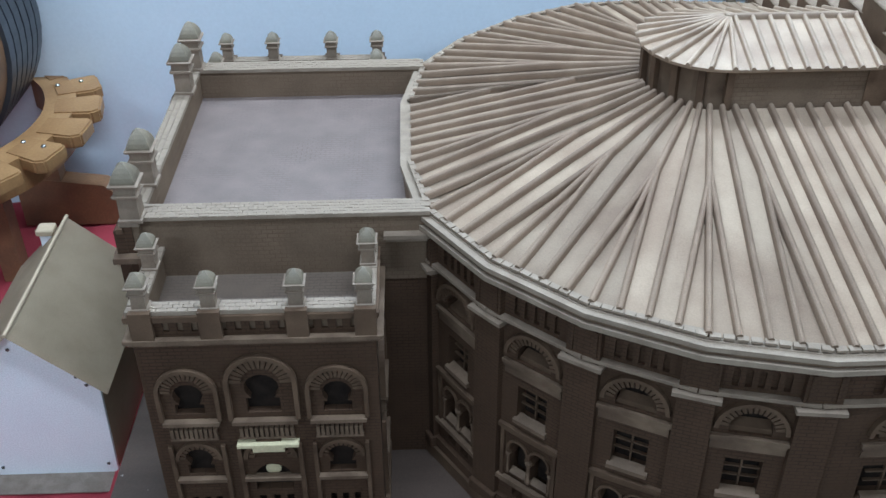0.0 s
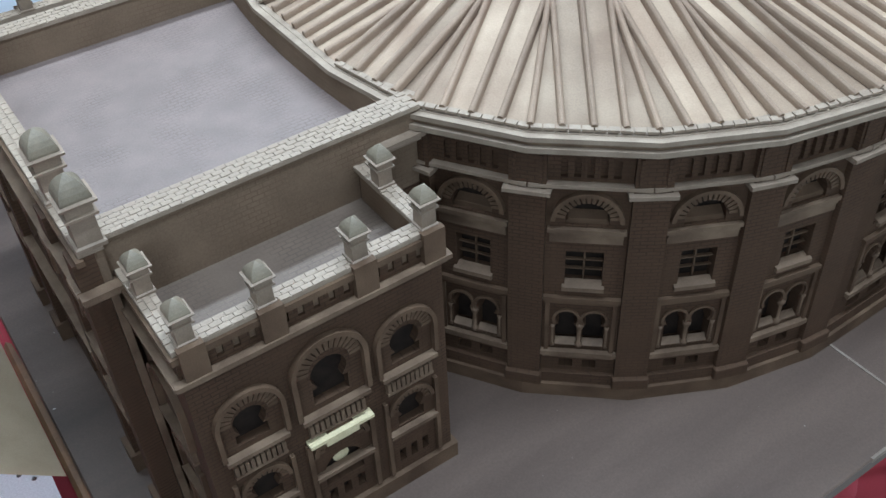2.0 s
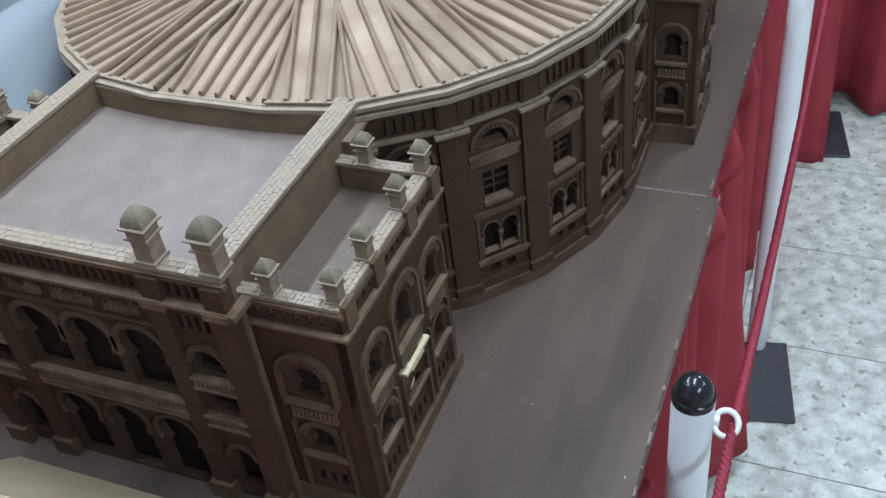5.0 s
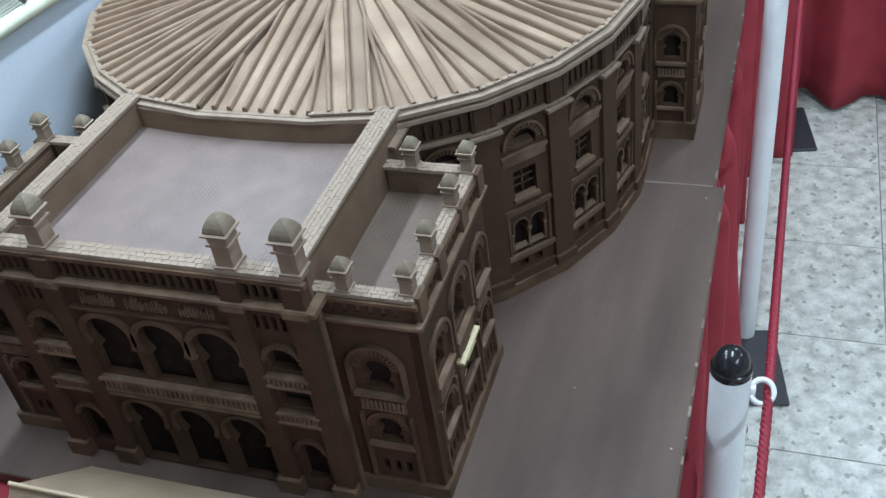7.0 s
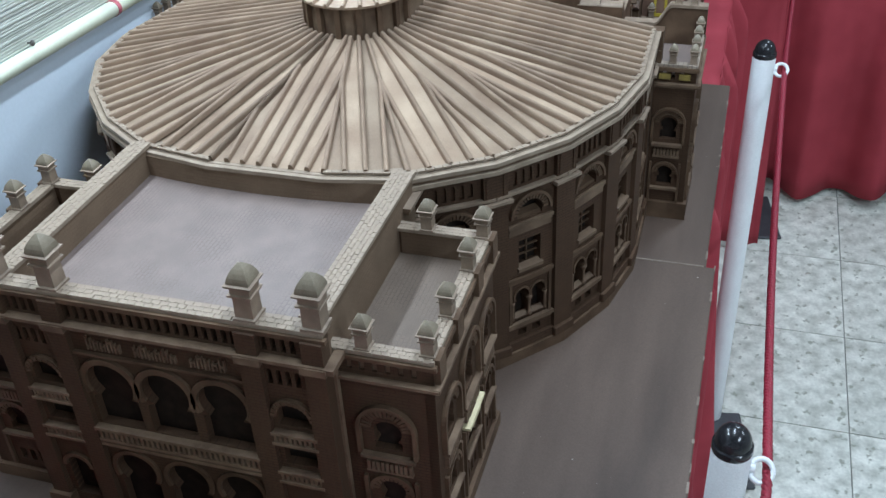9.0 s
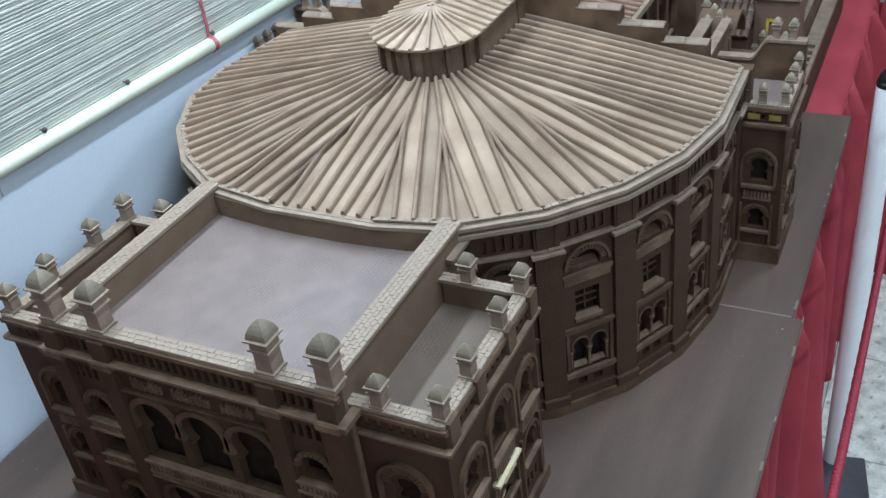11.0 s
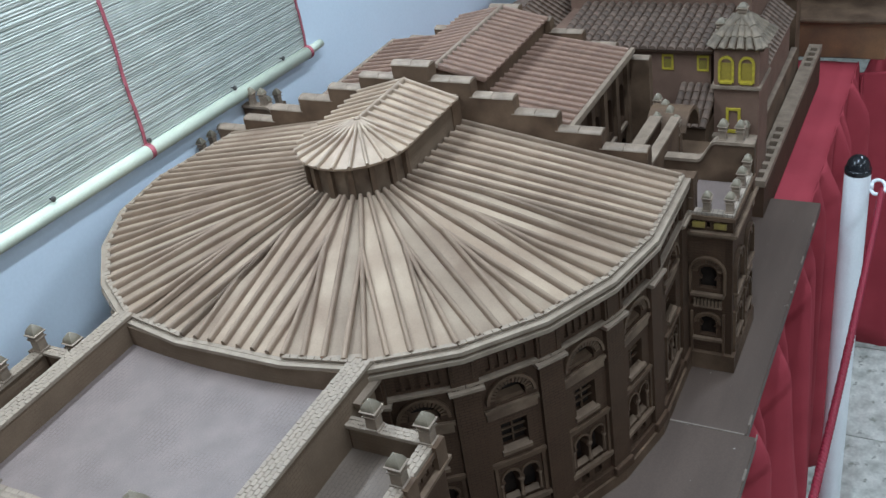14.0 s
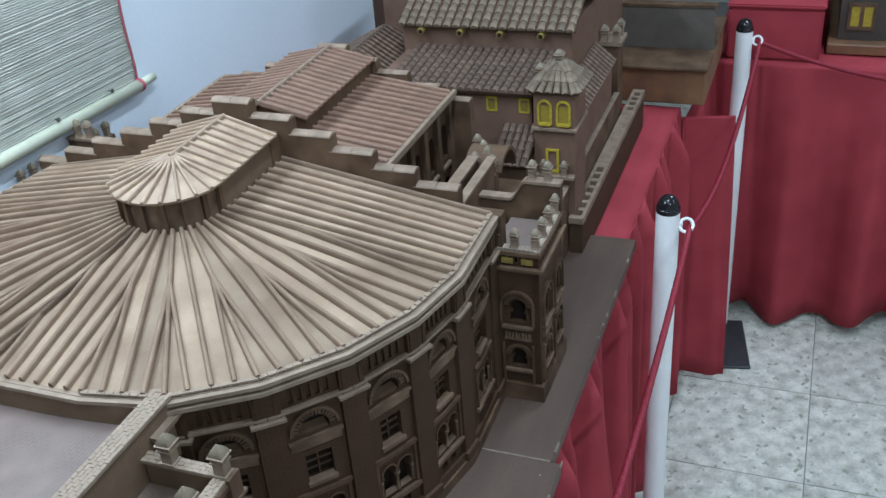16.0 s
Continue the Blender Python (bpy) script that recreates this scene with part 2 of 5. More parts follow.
def lathe(bm, prof, n=16, m=None, square=False, power=0):
    """Turns (radius, height) pairs about z; square gives a four-sided shaft, power a rounded square plan."""
    n = 4 if square else n
    rings = []
    for r, z in prof:
        k = r * math.sqrt(2) if square else r
        off = math.pi / 4 if square else 0
        ring = []
        for i in range(n):
            c, si = math.cos(off + 2 * math.pi * i / n), math.sin(off + 2 * math.pi * i / n)
            f = k / ((abs(c) ** power + abs(si) ** power) ** (1 / power)) if power else k
            ring.append(bm.verts.new((f * c, f * si, z)))
        if m is not None:
            for v in ring:
                v.co = m @ v.co
        rings.append(ring)
    for a, b in zip(rings, rings[1:]):
        for i in range(n):
            bm.faces.new((a[i], a[(i + 1) % n], b[(i + 1) % n], b[i]))
    bm.faces.new(rings[0][::-1])
    bm.faces.new(rings[-1])


def horseshoe(cx, base, w, h, n=12):
    """Outline of a horseshoe-arched opening: narrow jambs under a round head wider than they are."""
    r = w / 2
    cz = base + h - r
    a0 = radians(-42)
    zs = cz + r * math.sin(a0)
    pts = [(cx - r * 0.98, base), (cx + r * 0.98, base), (cx + r * 0.98, zs - r * 0.12), (cx + r * 0.7, zs - r * 0.1)]
    for i in range(n + 1):
        a = a0 + (math.pi - 2 * a0) * i / n
        pts.append((cx + r * math.cos(a), cz + r * math.sin(a)))
    pts += [(cx - r * 0.7, zs - r * 0.1), (cx - r * 0.98, zs - r * 0.12)]
    return pts


def round_arch(cx, base, w, h, n=10):
    r = w / 2
    cz = base + h - r
    pts = [(cx - r, base), (cx + r, base)]
    for i in range(n + 1):
        a = math.pi * i / n
        pts.append((cx + r * math.cos(a), cz + r * math.sin(a)))
    return pts


def rect(cx, base, w, h):
    return [(cx - w / 2, base), (cx + w / 2, base), (cx + w / 2, base + h), (cx - w / 2, base + h)]


def plate(bm, outer, holes, d):
    """A wall plate in the u-v plane (u along x, v along z), its face at y = 0 and its back at y = d, with openings through it."""
    loops = [outer] + holes
    flat = [Vector((u, 0, v)) for lp in loops for u, v in lp]
    tris = tessellate_polygon([[Vector((u, v, 0)) for u, v in lp] for lp in loops])
    front = [bm.verts.new(p) for p in flat]
    back = [bm.verts.new(p + Vector((0, d, 0))) for p in flat]
    for a, b, c in tris:
        try:
            bm.faces.new((front[a], front[b], front[c]))
            bm.faces.new((back[c], back[b], back[a]))
        except ValueError:
            pass
    i = 0
    for lp in loops:
        n = len(lp)
        for k in range(n):
            a, b = i + k, i + (k + 1) % n
            bm.faces.new((front[a], front[b], back[b], back[a]))
        i += n


def voussoirs(bm, cx, cz, r0, r1, y0, y1, n, a0=0.0, a1=math.pi, gap=0.16):
    """Wedge bricks round an arch, each a solid of its own."""
    for i in range(n):
        s, e = a0 + (a1 - a0) * (i + gap / 2) / n, a0 + (a1 - a0) * (i + 1 - gap / 2) / n
        q = []
        for y in (y0, y1):
            q += [bm.verts.new((cx + r * math.cos(a), y, cz + r * math.sin(a))) for r, a in ((r0, s), (r1, s), (r1, e), (r0, e))]
        for f in ((0, 1, 2, 3), (7, 6, 5, 4), (0, 4, 5, 1), (1, 5, 6, 2), (2, 6, 7, 3), (3, 7, 4, 0)):
            bm.faces.new([q[j] for j in f])


def arc_band(bm, cx, cz, r0, r1, y0, y1, n=14, a0=0.0, a1=math.pi):
    q = []
    for i in range(n + 1):
        a = a0 + (a1 - a0) * i / n
        q.append([bm.verts.new((cx + r * math.cos(a), y, cz + r * math.sin(a))) for r, y in ((r0, y0), (r1, y0), (r1, y1), (r0, y1))])
    for a, b in zip(q, q[1:]):
        for k in range(4):
            bm.faces.new((a[k], a[(k + 1) % 4], b[(k + 1) % 4], b[k]))
    bm.faces.new(q[0][::-1])
    bm.faces.new(q[-1])


def tube(bm, pts, r, n=8):
    rings = []
    for i, p in enumerate(pts):
        d = (Vector(pts[min(i + 1, len(pts) - 1)]) - Vector(pts[max(i - 1, 0)])).normalized()
        s = d.cross(Vector((0, 0, 1)))
        s = s.normalized() if s.length > 1e-4 else Vector((1, 0, 0))
        t = s.cross(d)
        rings.append([bm.verts.new(Vector(p) + r * (math.cos(2 * math.pi * k / n) * s + math.sin(2 * math.pi * k / n) * t)) for k in range(n)])
    for a, b in zip(rings, rings[1:]):
        for k in range(n):
            bm.faces.new((a[k], a[(k + 1) % n], b[(k + 1) % n], b[k]))
    bm.faces.new(rings[0][::-1])
    bm.faces.new(rings[-1])


def facing(x, y, z, ux, uy):
    """Places a plate: its origin, and the direction in plan in which its u axis runs; it faces to the right of that direction."""
    u = Vector((ux, uy, 0)).normalized()
    n = Vector((-u.y, u.x, 0))
    return Matrix(((u.x, n.x, 0, x), (u.y, n.y, 0, y), (0, 0, 1, z), (0, 0, 0, 1)))

# ---- the room ----
T = 0.857
WY = 0.42


def structure(name, bm, material, label, category):
    return tagged(part(name, bm, material, None), label, category, kind="structure")


structure("wall_back", boxes((-3.2, 1.86, WY, WY + 0.15, 0, 2.7)), WALLP, "pale blue painted wall with fine cracks behind the models", "wall")
structure("wall_back_far", boxes((1.86, 5.2, WY, WY + 0.15, 0, 2.7)), mat("far_brown_panelling", (0.13, 0.065, 0.045), (0.10, 0.05, 0.035), 6, 0.5, bump=0.2), "dark brown panelled wall beyond the blue wall", "wall")
structure("wall_left", boxes((-3.35, -3.2, -4.0, WY + 0.15, 0, 2.7)), CEIL, "plain pale wall", "wall")
structure("wall_right", boxes((5.2, 5.35, -4.0, WY + 0.15, 0, 2.7)), CEIL, "plain pale wall", "wall")
structure("wall_front", boxes((-3.35, 5.35, -4.15, -4.0, 0, 2.7)), CEIL, "plain pale wall", "wall")
structure("ceiling", boxes((-3.35, 5.35, -4.15, WY + 0.15, 2.7, 2.8)), CEIL, "plain white ceiling", "ceiling")
floor = structure("floor", boxes((-3.35, 5.35, -4.15, WY + 0.15, -0.1, -0.004)), GROUT, "grey terrazzo tile floor with dark joints", "floor")
for lx, ly, watts in LAMPS:
    lamp = thing("ceiling_light", (lx, ly, 2.7), "white fluorescent ceiling light on the ceiling", "light", "ceiling lights")
    part("housing", bevelled((lx - 0.65, lx + 0.65, ly - 0.12, ly + 0.12, 2.672, 2.699), 0.004), LAMPW, lamp)

tube_lamp = thing("wall_light", (WALL_TUBE[0], WY, 2.06), "white tube light mounted on the wall", "light")
part("housing", bevelled((WALL_TUBE[0] - 0.68, WALL_TUBE[0] + 0.68, 0.28, 0.37, 2.045, 2.08), 0.004), LAMPW, tube_lamp)
part("bracket", bevelled((WALL_TUBE[0] - 0.05, WALL_TUBE[0] + 0.05, 0.3705, WY - 0.0005, 2.05, 2.075), 0.003), LAMPW, tube_lamp)

# ---- table, cloth and base board ----
table = thing("long_table", (0.3, -0.05, 0), "long table hidden under a red cloth", "table")
part("tabletop", bevelled((-0.345, 1.62, -0.425, 0.40, 0.79, 0.83), 0.004), WOODD, table)
for x in (-0.30, 0.62, 1.54):
    for y in (-0.38, 0.36):
        part("leg", bevelled((x - 0.025, x + 0.025, y - 0.025, y + 0.025, 0, 0.789), 0.003), WOODD, table)


def fold(s, k=1.0):
    return 0.021 * math.sin(s * 24 * k + 1.6 * math.sin(s * 5.1)) + 0.013 * math.sin(s * 51 * k + 2.0 * math.sin(s * 3.3 + 1)) + 0.004 * math.sin(s * 110)


def drape(bm, path, ztop, zbot, amp=1.0, normal=(0, -1), seed=0.0, pleats=True, lobe=0.0, swell=None):
    """A hanging cloth along a line in plan: narrow gathered pleats, or broad soft folds, that start at the table's edge."""
    a, b = Vector((*path[0], 0)), Vector((*path[1], 0))
    L = (b - a).length
    nu, nv = max(8, int(L / (0.0045 if pleats else 0.012))), 20
    rows = []
    for j in range(nv + 1):
        v = (j / nv) ** 1.5
        row = []
        for i in range(nu + 1):
            u = i / nu
            s = u * L + seed
            p = a.lerp(b, u)
            top = ztop(p.x, p.y) if callable(ztop) else ztop
            if pleats:
                ph = s * 92 + 1.9 * math.sin(s * 9.1) + 1.2 * math.sin(s * 23 + 1) + 0.35 * v * math.sin(s * 14)
                ridge = (0.5 + 0.5 * math.cos(ph)) ** 0.62
                low = 0.62 + 0.38 * math.sin(s * 31 + 2.0 * math.sin(s * 4.0))
                off = min(1.0, v / 0.10) ** 0.8 * (0.068 * ridge * low - 0.028 + 0.006 * math.sin(s * 11 + v * 2)) + 0.008 * v
                off = min(off, 0.046) * amp
                if swell:  # a broad fold that billows out towards the hem
                    g = math.exp(-((p.x - swell[0]) / swell[1]) ** 4)
                    off = off * (1 - 0.55 * g * v) + swell[2] * g * v ** 1.3
            else:
                off = amp * (v ** 0.4) * (1.25 * fold(s) + 0.015 * math.sin(s * 9 + v * 1.5) + 0.012) + 0.034 * v + lobe * v * (0.5 + 0.5 * math.cos(28.8 * (s - 2.258) + 0.8 * math.sin(5 * (s - 2.258)))) - 0.45 * lobe * v
            zz = top + (zbot + 0.015 * math.sin(s * 13) - top) * v
            row.append(bm.verts.new((p.x + normal[0] * off, p.y + normal[1] * off, zz)))
        rows.append(row)
    for r, q in zip(rows, rows[1:]):
        for i in range(nu):
            bm.faces.new((r[i], r[i + 1], q[i + 1], q[i]))
    return rows


def solid(bm, t):
    bmesh.ops.recalc_face_normals(bm, faces=bm.faces)
    bmesh.ops.solidify(bm, geom=bm.faces[:], thickness=t)
    return bm


side_table = thing("side_table", (-0.85, -0.05, 0), "lower table beside the long table under the same red cloth", "table")
part("tabletop", bevelled((-1.35, -0.348, -0.425, 0.10, 0.75, 0.785), 0.004), WOODD, side_table)
part("riser", bevelled((-1.35, -0.348, 0.20, 0.40, 0.76, 0.829), 0.004), WOODD, side_table)
for x in (-1.28, -0.42):
    for y in (-0.38, 0.36):
        part("leg", bevelled((x - 0.025, x + 0.025, y - 0.025, y + 0.025, 0, 0.759), 0.003), WOODD, side_table)
cloth = thing("red_tablecloth", (0.3, -0.05, 0.83), "red cloth draped over the long table in deep folds", "tablecloth")
bm = bmesh.new()
n = 160
LOW = 0.790


def cloth_z(x, y):
    """The cloth lies lower over the table beside the base board."""
    side = min(1.0, max(0.0, (-0.338 - x) / 0.02))
    back = min(1.0, max(0.0, (y - 0.11) / 0.08))
    return 0.834 - (0.834 - LOW) * side * (1 - back * back * (3 - 2 * back))


grid = [[bm.verts.new((-1.4 + 3.05 * i / n, -0.47 + 0.885 * j / 24, cloth_z(-1.4 + 3.05 * i / n, -0.47 + 0.885 * j / 24) + 0.0022 * math.sin(i * 1.7 + j * 0.6) * math.sin(j * 1.1 + i * 0.3))) for j in range(25)] for i in range(n + 1)]
for i in range(n):
    for j in range(24):
        bm.faces.new((grid[i][j], grid[i + 1][j], grid[i + 1][j + 1], grid[i][j + 1]))
part("top_cloth", solid(bm, 0.002), RED, cloth, smooth=True)
bm = bmesh.new()
drape(bm, ((-1.4, -0.4705), (1.65, -0.4705)), lambda x, y: cloth_z(x, y) + 0.001, 0.05, 1.0, swell=(0.62, 0.13, 0.085))
part("front_drape", solid(bm, 0.002), RED, cloth, smooth=True)

base = thing("model_base_board", (0.3, -0.05, 0.838), "brown painted base board with worn pale edges under the arena model", "base board")
part("board", bevelled((-0.335, 0.3375, -0.503, 0.412, 0.838, T), 0.0015), BOARD, base)
part("board", bevelled((0.3388, 0.957, -0.490, 0.412, 0.838, T - 0.0006), 0.0015), BOARD, base)
bm = bmesh.new()
rnd = random.Random(5)
x = -0.33
while x < 0.95:
    w = rnd.uniform(0.004, 0.03)
    y = -0.503 if x < 0.33 else -0.490
    if rnd.random() < 0.26:
        box(bm, x, min(x + w * 0.7, 0.955), y - 0.0004, y + rnd.uniform(0.001, 0.0028), T - 0.006, T + 0.0003)
    x += w + rnd.uniform(0.004, 0.03)
box(bm, 0.3365, 0.3392, -0.487, -0.386, T - 0.001, T + 0.0005)
tagged(part("worn_edge", bm, EDGE, base, "chipped pale paint"), kind="stuff")

# ---- the arena model ----
arena = thing("arena_model", (0.2, 0.0, T), "brown clay model of a neo-Moorish bullring with ribbed roof", "building model")
RV = [(-0.022, 0.072)] + [(0.35 - 0.392 * math.cos(radians(a)), 0.392 * math.sin(radians(a))) for a in (25.4, 40.3, 55.3, 69.8, 84.0)] + [(0.462, 0.389)]
LV = RV[:-2] + [(0.309, 0.381), (0.462, 0.358)]  # the side along the wall draws in a little
OUT = [(x, -y) for x, y in RV] + LV[::-1]


def inset(poly, d, keep=False):
    """Moves the outline inward by d towards the arena's middle, except at the flat back."""
    res = []
    for x, y in poly:
        v = Vector((x - 0.35, y))
        if abs(x - 0.462) < 1e-6:
            res.append((x, y - math.copysign(d, y)))
        else:
            k = (v.length - d) / v.length
            res.append((0.35 + v.x * k, v.y * k))
    return res


TOPZ = 1.155
# solid core close behind the openings, its dark colour painted as unlit interior
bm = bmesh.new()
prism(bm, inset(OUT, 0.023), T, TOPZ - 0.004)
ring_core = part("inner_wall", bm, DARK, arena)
bm = bmesh.new()
prism(bm, inset(OUT, 0.0005), T, T + 0.016)
part("plinth", bm, CLAY, arena)
bm = bmesh.new()
prism(bm, inset(OUT, 0.0040), T + 0.016, T + 0.029)
part("plinth_step", bm, WALLCLAY, arena)
# the lower mouldings stop short of the terrace, where the wall stands flush under the eave
for d, z0, z1 in ((0.005, TOPZ - 0.012, TOPZ - 0.0085), (-0.0015, TOPZ - 0.0085, TOPZ - 0.0035), (0.003, TOPZ - 0.0035, TOPZ + 0.001), (0.0, TOPZ + 0.001, TOPZ + 0.0055), (0.0065, TOPZ + 0.0055, TOPZ + 0.0062)):
    bm = bmesh.new()
    prism(bm, [(x + (0.016 if abs(y) < 0.1 and z0 < TOPZ else 0), y) for x, y in inset(OUT, d)], z0, z1)
    part("cornice", bm, COPINGB if d <= 0 or z1 > TOPZ + 0.006 else TRIM, arena, "stepped pale cornice")

H = TOPZ - 0.012 - T  # height of the ring wall
BW = 0.1015


def bay_meshes():
    """One window bay of the round wall: its plate, trims and sills, in the plane of the wall."""
    w = BW / 2
    twin = [horseshoe(c, 0.063, 0.0205, 0.046, 8) for c in (-0.0125, 0.0125)]
    square = rect(0, 0.1405, 0.033, 0.040)
    fan = round_arch(0, 0.210, 0.037, 0.0255)
    slots = [round_arch(c, 0.2605, 0.0056, 0.019, 5) for c in (-0.0216, -0.0108, 0.0, 0.0108, 0.0216)]
    vents = [rect(c, 0.034, 0.013, 0.010) for c in (-0.011, 0.011)]
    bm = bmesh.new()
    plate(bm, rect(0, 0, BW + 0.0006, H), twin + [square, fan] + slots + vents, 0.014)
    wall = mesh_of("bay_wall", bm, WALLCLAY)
    bm = bmesh.new()
    voussoirs(bm, 0, 0.217, 0.0190, 0.0265, -0.0028, 0.003, 15, radians(4), radians(176), 0.3)
    vous = mesh_of("voussoir_band", bm, CLAY)
    bm = bmesh.new()
    arc_band(bm, 0, 0.217, 0.0268, 0.0305, -0.0052, 0.002)
    arch = mesh_of("arch", bm, CLAY)
    bm = bmesh.new()
    box(bm, -0.018, 0.018, 0.003, 0.008, 0.209, 0.213)
    v = box(bm, -0.0165, 0.0165, 0.003, 0.0125, 0.2128, 0.2150)
    for p in v[2:4] + v[6:8]:
        p.co.z += 0.003
    fanl = mesh_of("window_ledge", bm, CLAY)
    slot_back = mesh_of("slot_backing", boxes((-w + 0.004, w - 0.004, 0.0035, 0.0085, 0.2585, 0.2815)), WALLCLAY)
    bm = bmesh.new()
    box(bm, -0.0008, 0.0008, 0.007, 0.010, 0.1405, 0.1805)
    box(bm, -0.0165, 0.0165, 0.007, 0.010, 0.1645, 0.166)
    box(bm, -0.0165, 0.0165, 0.007, 0.010, 0.154, 0.1552)
    mun = mesh_of("window_grille", bm, CLAY)
    bm = bmesh.new()
    box(bm, -0.033, 0.033, -0.0065, 0.002, 0.2035, 0.2080)
    box(bm, -0.031, 0.031, -0.0045, 0.002, 0.1995, 0.2037)
    box(bm, -0.031, 0.031, -0.0022, 0.002, 0.1915, 0.1997)
    ledge = mesh_of("ledge", bm, TRIM)
    bm = bmesh.new()
    v = box(bm, -0.0185, 0.0185, -0.0060, 0.0095, 0.1360, 0.1407)
    for p in v:
        if p.co.y > 0 and p.co.z > 0.138:
            p.co.z += 0.0030  # the sill slopes down to its lip
    sill = mesh_of("sill", bm, TRIM)
    bm = bmesh.new()
    for s in (-1, 1):
        box(bm, s * 0.0300 - 0.0020, s * 0.0300 + 0.0020, -0.0045, 0.002, 0.058, 0.121)
    box(bm, -0.0345, 0.0345, -0.0070, 0.002, 0.1235, 0.1280)
    box(bm, -0.0325, 0.0325, -0.0045, 0.002, 0.1195, 0.1237)
    for c in (-0.0125, 0.0125):
        arc_band(bm, c, 0.09875, 0.0105, 0.0130, -0.0035, 0.002, 10, radians(-30), radians(210))
    alfiz = mesh_of("window_frame", bm, CLAY)
    bm = bmesh.new()
    lathe(bm, ((0.0032, 0.0), (0.0038, 0.004), (0.0020, 0.007), (0.0020, 0.022), (0.0042, 0.027), (0.0042, 0.031)), 8, pose(0, 0.001, 0.062))
    for s in (-1, 1):
        lathe(bm, ((0.0026, 0.0), (0.0016, 0.005), (0.0016, 0.022), (0.0030, 0.028)), 6, pose(s * 0.0245, 0.001, 0.062))
    col = mesh_of("column", bm, TRIM, True)
    bm = bmesh.new()
    box(bm, -0.0355, 0.0355, -0.0085, 0.003, 0.0535, 0.0585)
    box(bm, -0.033, 0.033, -0.0050, 0.002, 0.0495, 0.0537)
    for c in (-0.0125, 0.0125):  # sloping pads behind the columns
        v = box(bm, c - 0.0098, c + 0.0098, 0.0, 0.0105, 0.058, 0.064)
        for p in v:
            if p.co.y > 0.005 and p.co.z > 0.06:
                p.co.z += 0.004
    low = mesh_of("lower_sill", bm, TRIM)
    bm = bmesh.new()
    box(bm, -w, w, -0.0035, 0.002, 0.2505, 0.2530)
    box(bm, -w, w, -0.0065, 0.002, 0.2530, 0.2565)
    # pale clay imitates the light caught along this ledge
    string = mesh_of("string_course", bm, LIGHTC)
    return [("bay_wall", wall), ("arch", arch), ("voussoir_band", vous), ("window_ledge", fanl), ("slot_backing", slot_back), ("window_grille", mun), ("ledge", ledge), ("sill", sill), ("window_frame", alfiz), ("column", col), ("lower_sill", low), ("string_course", string)]


def pilaster_meshes():
    shaft = mesh_of("pilaster", boxes((-0.0155, 0.0155, -0.0042, 0.008, 0.028, H)), WALLCLAY)
    foot = mesh_of("pilaster_base", bevelled((-0.0175, 0.0175, -0.0088, 0.007, 0.0155, 0.0295), 0.0012), WALLCLAY)
    strips = [mesh_of("pilaster_strip", boxes((s * 0.011 - 0.0016, s * 0.011 + 0.0016, -0.0056, 0.004, 0.258, H - 0.001)), WALLCLAY) for s in (-1, 1)]
    return shaft, foot, strips


def pilaster_string():
    bm = bmesh.new()
    box(bm, -0.0190, 0.0190, -0.0070, 0.004, 0.2455, 0.2478)
    box(bm, -0.0200, 0.0200, -0.0100, 0.004, 0.2478, 0.2515)
    # same pale tone, painting in the light on the ledge's top
    return mesh_of("string_course", bm, LIGHTC)


BAY = bay_meshes()
PIL, PILS = pilaster_meshes(), pilaster_string()
WALLRING = inset(OUT, 0.009)
nv = len(WALLRING)
for i in range(nv):
    a, b = Vector(WALLRING[i]), Vector(WALLRING[(i + 1) % nv])
    if abs(a.x - 0.462) < 1e-6 and abs(b.x - 0.462) < 1e-6:
        continue
    # the outline runs with the inside on its left
    mid, u = (a + b) / 2, (b - a)
    if mid.x < 0.03 and abs(mid.y) < 0.16:
        continue
    if i in (nv - 1,):
        continue
    m = facing(mid.x, mid.y, T, u.x, u.y)
    sc = u.length / BW
    bay = None
    for nm, me in BAY:
        ob = put(nm, me, bay or arena, m @ Matrix.Diagonal((sc if nm in ("bay_wall", "string_course") else 1, 0.62 if nm in ("ledge", "sill", "lower_sill", "window_frame") else 1, 1, 1)))
        bay = bay or ob
        if nm in ("voussoir_band", "window_grille"):
            tagged(ob, kind="stuff")
for i, p in enumerate(WALLRING):
    if abs(p[1]) < 0.13:
        continue
    a, b = Vector(WALLRING[i - 1]), Vector(WALLRING[(i + 1) % nv])
    if abs(p[0] - 0.462) < 1e-6:
        u = Vector((1, 0)) if p[1] < 0 else Vector((-1, 0))
        p = (p[0] - 0.014, p[1])
    else:
        q = Vector(p)
        u = ((q - a).normalized() + (b - q).normalized())
    m = facing(p[0], p[1], T, u.x, u.y)
    pl = put("pilaster", PIL[0], arena, m)
    put("pilaster_base", PIL[1], pl, m)
    for strip in PIL[2]:
        put("pilaster_strip", strip, pl, m)
    put("string_course", PILS, pl, m)

# roof planes and ribs
RC = 0.302  # middle of the lantern's round end
EDGE_Z, BASE_Z, LR = 1.1615, 1.2155, 0.0715
EDGEP, EDGEL = inset([(x, -y) for x, y in RV], 0.012), inset(LV, 0.012)


def lantern_point(p):
    if p[0] >= RC:
        return (p[0], math.copysign(LR, p[1]))
    v = Vector((p[0] - RC, p[1])).normalized() * LR
    return (RC + v.x, v.y)


roof = None


